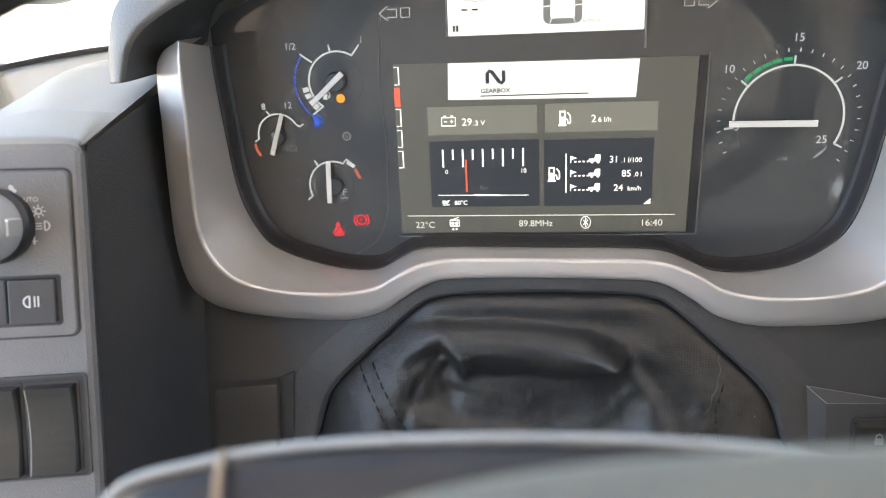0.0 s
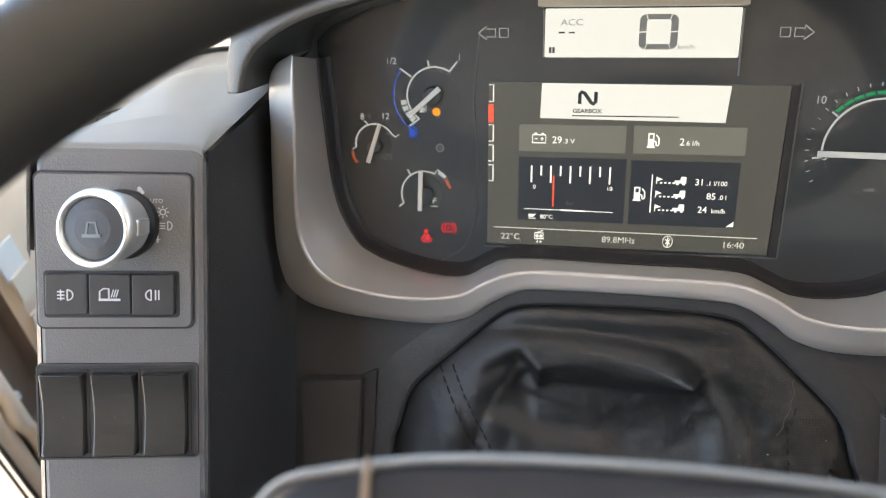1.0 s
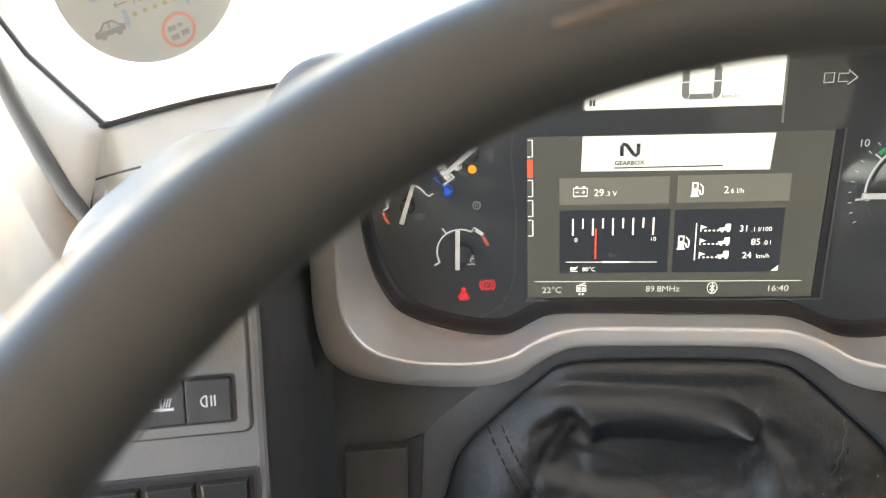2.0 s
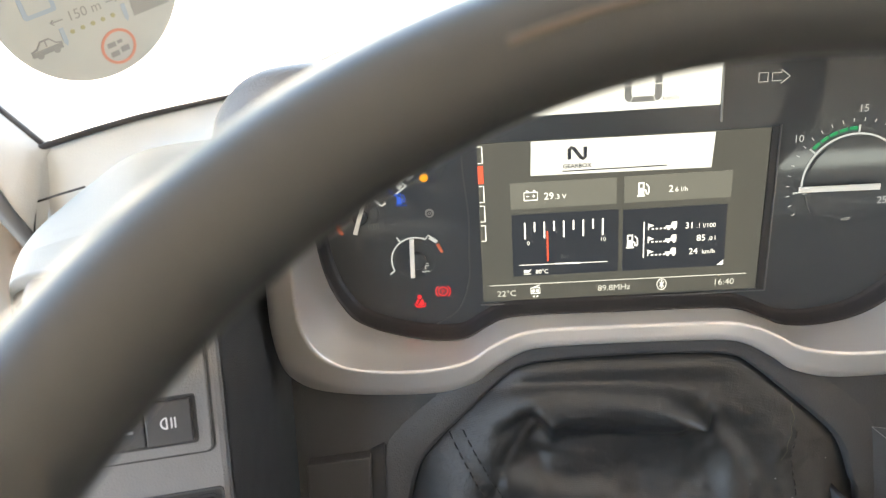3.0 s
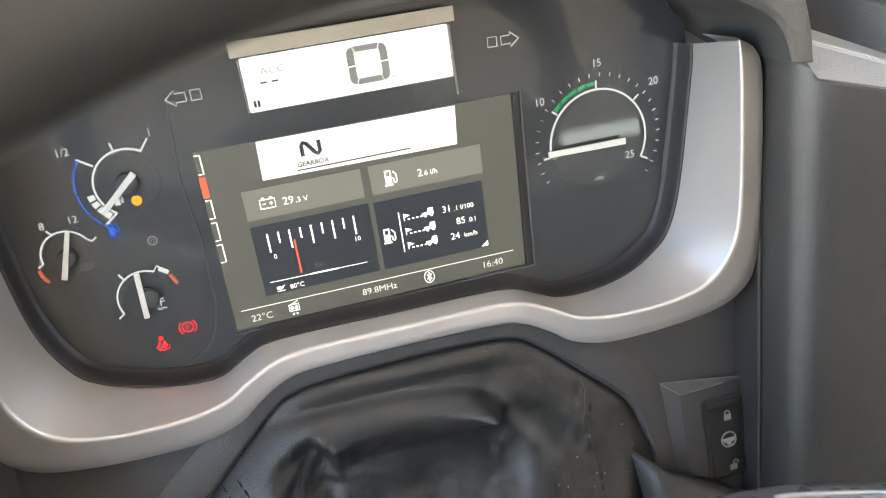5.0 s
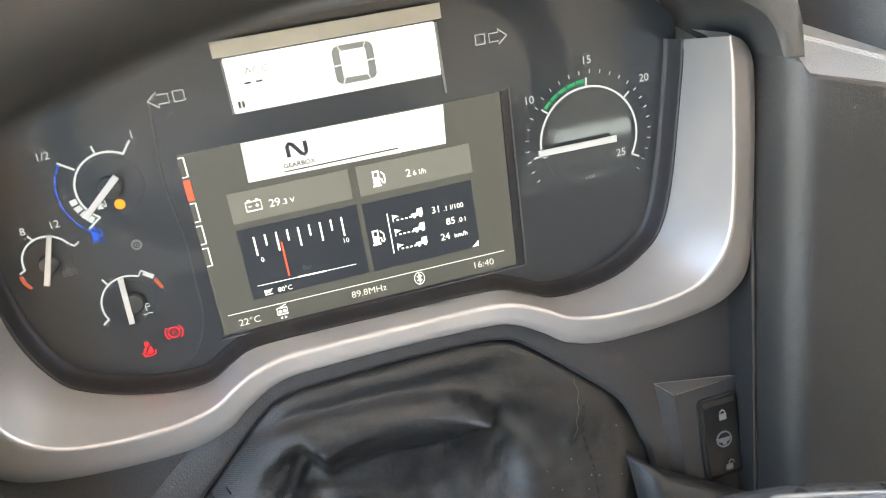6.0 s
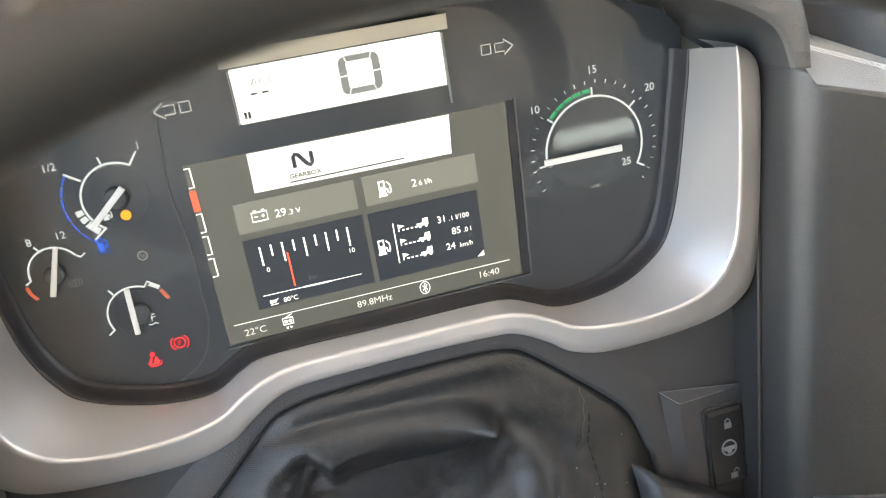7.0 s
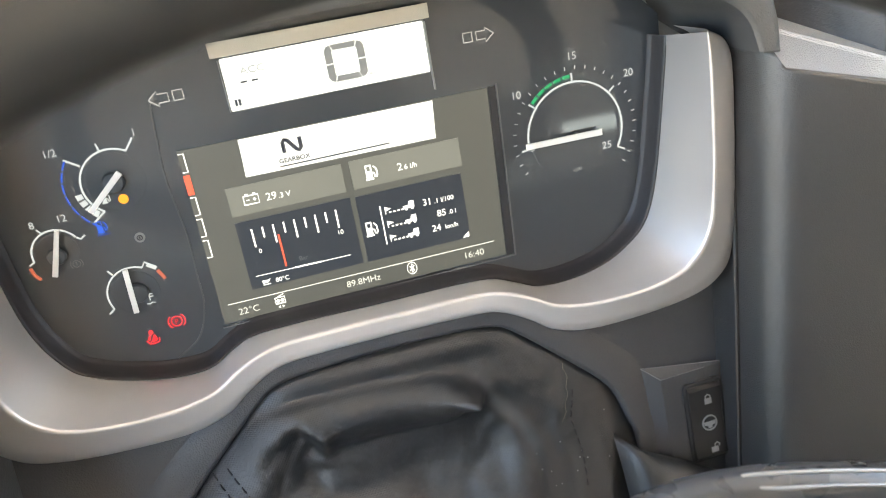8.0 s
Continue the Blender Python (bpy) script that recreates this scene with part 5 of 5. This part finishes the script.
low_seal = [drawn_in(p) for p in ((-384, 98, 18), (-398, 100, 40), (-412, 104, 68), (-424, 108, 94), (-432, 110, 118), (-438, 100, 160), (-446, 70, 240), (-460, 20, 370), (-480, -50, 540), (-505, -125, 720))]
pr = []
for p, q in zip(pillar_seal, low_seal):
    mid = p.lerp(q, 0.5) + Vector((3, -4, 4))
    pr.append([p + Vector((4, 8, -2)), p + Vector((0, -1.5, 0)), p.lerp(mid, 0.5) + Vector((1, -1, 1.5)), mid, q.lerp(mid, 0.4) + Vector((0, -1, 1)), q, q + Vector((-6, 12, -4))])
foot_a, foot_b = Vector((-344, 32, 50)), drawn_in((-388, 82, -12))
pr.insert(0, [foot_a + Vector((4, 6, -8))] + [foot_a.lerp(foot_b, k / 4) for k in range(5)] + [foot_b + Vector((-6, 12, -4))])
pr.insert(0, [v + Vector((4, -14, -30)) for v in pr[0]])
part("trim", loft(pr), PILLAR, pillar, smooth=True)
part("door_seal", tube([low_seal[0] + Vector((8, -2, -40))] + low_seal, 5.0, 10), SEAL_GREY, pillar, "grey rubber door seal", smooth=True)

# round distance sticker on the glass
STX, STC, STR = Vector((0.7, 0.71, 0.06)).normalized(), Vector((-292.5, 60.6, 183.7)), 65.8
STU = (UP - STX * UP.dot(STX)).normalized()
sticker = thing("windscreen_sticker", STC, "round white sticker with a car and distance symbols on the glass", "sticker")


def on_glass(co):
    c, s = math.cos(radians(12.4)), math.sin(radians(12.4))
    x, z = co[0] * c - co[2] * s, co[0] * s + co[2] * c
    return STC + (STX * x + STU * z) * 0.86 - STX.cross(STU) * co[1]


part("disc", disc(0, 0, STR, 0, 0.6, 64), STICKER, sticker, warp=on_glass)
part("ring", ribbon(arc(6, -47, 11.8, 0, 360, 40), 2.0, -0.5, 0.3), INK_RED, sticker, "red ring", warp=on_glass)
for x0, z0, x1, z1 in ((-1.5, -46, 4.5, -42.5), (6, -45, 9.5, -42.5), (-1, -53, 5, -49.4), (7, -52, 13, -48)):
    part("small_bar", rect(x0, z0, x1, z1, -0.5, 0.3), INK_GREY, sticker, warp=on_glass)
part("lettering", text("150 m", -8, -18, 7.0, -0.5, "CENTER", bold=0.02), INK_GREY, sticker, warp=on_glass)
part("dimension_line", join(ribbon([(-31, -15), (-23, -15)], 0.8, -0.5), ribbon([(-29.5, -13.2), (-31.5, -15), (-29.5, -16.8)], 0.8, -0.5)), INK_GREY, sticker, warp=on_glass)
part("dimension_line", join(ribbon([(8, -15), (16, -15)], 0.8, -0.5), ribbon([(14.5, -13.2), (16.5, -15), (14.5, -16.8)], 0.8, -0.5)), INK_GREY, sticker, warp=on_glass)
for i in range(5):
    part("distance_dot", disc(-20 + 7.4 * i, -25, 1.6, -0.5, 0.3, 12), INK_OLIVE, sticker, warp=on_glass)
for x0 in (-28, 17):
    part("direction_arrow", plate([(x0, -20), (x0 + 3, -20), (x0 + 3, -30), (x0 + 1.5, -33), (x0, -30)], -0.5, 0.3), INK_BLUE, sticker, warp=on_glass)
CAR = [(-50, -32), (-50, -28.5), (-46, -27.5), (-42.5, -23.5), (-36.5, -23.5), (-33, -27.5), (-29.5, -28.5), (-29.5, -32), (-50, -32)]
part("car_icon", join(ribbon(CAR, 1.1, -0.5), plate([(-50, -32), (-50, -28.8), (-29.5, -28.8), (-29.5, -32)], -0.5, 0.3), ribbon([(-39.5, -23.5), (-39.5, -28)], 0.9, -0.5), disc(-45.5, -32.5, 2.2, -0.6, 0.4, 12), disc(-34, -32.5, 2.2, -0.6, 0.4, 12)), INK_GREY, sticker, "grey outlined car", warp=on_glass)
part("truck_icon", plate([(24, -31), (24, -18), (46, -18), (46, -21), (50, -21), (52, -25), (52, -31)], -0.5, 0.3), INK_GREY, sticker, warp=on_glass)
part("sign_panel", plate(round_rect(-46, -8, -24, 10, 2), -0.5, 0.3), INK_BLUE, sticker, "blue framed panel", warp=on_glass)
part("sign_panel", plate(round_rect(-43, -5, -27, 7, 1), -0.8, 0.3), STICKER, sticker, warp=on_glass)

# trim of the door frame beside the pod (upright, metres)
frame_trim = thing("door_frame_trim", (-460, 0, 600), "beige moulded door frame trim with a black seal", "door frame trim", base=Matrix.Identity(4))


def strip(profile, z0, z1):
    return loft([[(x, y, z) for x, y in profile] for z in (z0, z0 + (z1 - z0) * 0.5, z1)])


part("upper_panel", strip([(-470, 150), (-462, 90), (-460, 40), (-464, 31)], 200, 880), BEIGE, frame_trim)
part("recess", strip([(-464, 31), (-478, 28), (-476, 0), (-466, -9)], 200, 880), BROWN, frame_trim)
part("lit_edge", tube([(-463, -12, z) for z in (200, 500, 880)], 4.0, 10), BEIGE, frame_trim, smooth=True)
part("pocket_lining", strip([(-464, -15), (-474, -17), (-474, -26), (-462, -27)], 200, 880), BROWN, frame_trim)
part("outer_edge", strip([(-462, -27), (-456, -31), (-455, -39), (-460, -45)], 200, 880), BEIGE, frame_trim, smooth=True)
part("seal", join(tube([(-459, -47, z) for z in (200, 500, 880)], 2.0, 8), tube([(-463, -51, z) for z in (200, 500, 880)], 1.6, 8)), SEAL, frame_trim, smooth=True)
papers = thing("folded_paper", (-452, 70, 790), "folded pale papers tucked into the door frame trim", "paper", base=Matrix.Identity(4))
part("sheet", box(-459, 36, 757, -457.4, 60, 786), PAPER, papers, "pale blue-white sheet")
part("sheet", box(-457, 38, 734, -455.6, 61, 759), CREAM, papers, "cream sheet")
part("sheet", box(-457, 37, 701, -455.6, 51, 721), CREAM, papers, "cream sheet")
hose = thing("drain_hose", (-456, -20, 640), "beige bent hose running down the door frame", "hose", base=Matrix.Identity(4))
part("hose", tube(curve_through([(-470, -30, 745), (-462, -24, 715), (-456, -22, 693), (-455, -25, 668), (-456, -19, 645), (-458, -17, 622), (-458, -19, 597), (-458, -20, 420)], 5), 6.5, 12), BEIGE, hose, smooth=True)
plug = thing("wire_connector", (-466, -14, 664), "small black wire connector in the door frame pocket", "connector", base=Matrix.Identity(4))
part("body", box(-470, -20, 655, -461, -9, 670), PLASTIC_DARK, plug)
part("tag", box(-466, -15, 672, -460, -6, 679), PAPER, plug, "white tag")
shell("floor", box(-0.62, -1.9, -0.03, 1.75, 0.28, 0.0), CARPET, "grey rubber cab floor mat", "floor")
shell("ceiling", box(-0.62, -1.9, 1.8, 1.75, 0.05, 1.84), LINER, "pale cab headliner", "ceiling")
# the slot is made up, to mirror a pale band in the cluster face
shell("wall_rear", join(box(-0.62, -1.94, 0, 1.75, -1.9, 1.115), box(-0.62, -1.94, 1.165, 1.75, -1.9, 1.84), box(-0.62, -1.94, 1.115, 0.84, -1.9, 1.165), box(1.34, -1.94, 1.115, 1.75, -1.9, 1.165)), LINER, "pale cab rear wall with a narrow slot added for the gauge reflection", "wall")
# unseen block, added to cut light and darken reflections from behind
shell("shade_wall_low", box(-0.3, -0.84, 0, 1.7, -0.8, 0.93), CARPET, "added dark grey light block behind the driving position, out of view", "wall")
shell("wall_front", join(box(-0.62, 0.24, 0, 1.75, 0.28, 0.79), box(-0.62, 0.1, 1.72, 1.75, 0.28, 1.84)), PLASTIC, "cab front wall below and above the windscreen", "wall")
shell("wall_left", join(box(-0.62, -1.9, 0, -0.56, -1.1, 1.8), box(-0.62, -1.1, 0, -0.56, -0.78, 0.95), box(-0.62, -0.78, 0, -0.56, -0.3, 0.66), box(-0.62, -1.1, 1.66, -0.56, 0.2, 1.8), box(-0.62, -0.02, 0, -0.5, 0.24, 0.86)), BEIGE, "beige cab side wall with the open doorway", "wall")
shell("wall_right", join(box(1.7, -1.9, 0, 1.75, 0.25, 1.2), box(1.7, -1.9, 1.2, 1.75, -0.85, 1.8), box(1.7, -0.85, 1.68, 1.75, 0.25, 1.8)), BEIGE, "beige cab side wall with the passenger window opening", "wall")
ground = bmesh.new()
bmesh.ops.create_grid(ground, x_segments=2, y_segments=2, size=400)
for v in ground.verts:
    v.co.z = -1.4
shell("ground", ground, GROUND, "pale concrete yard outside the truck", "ground")
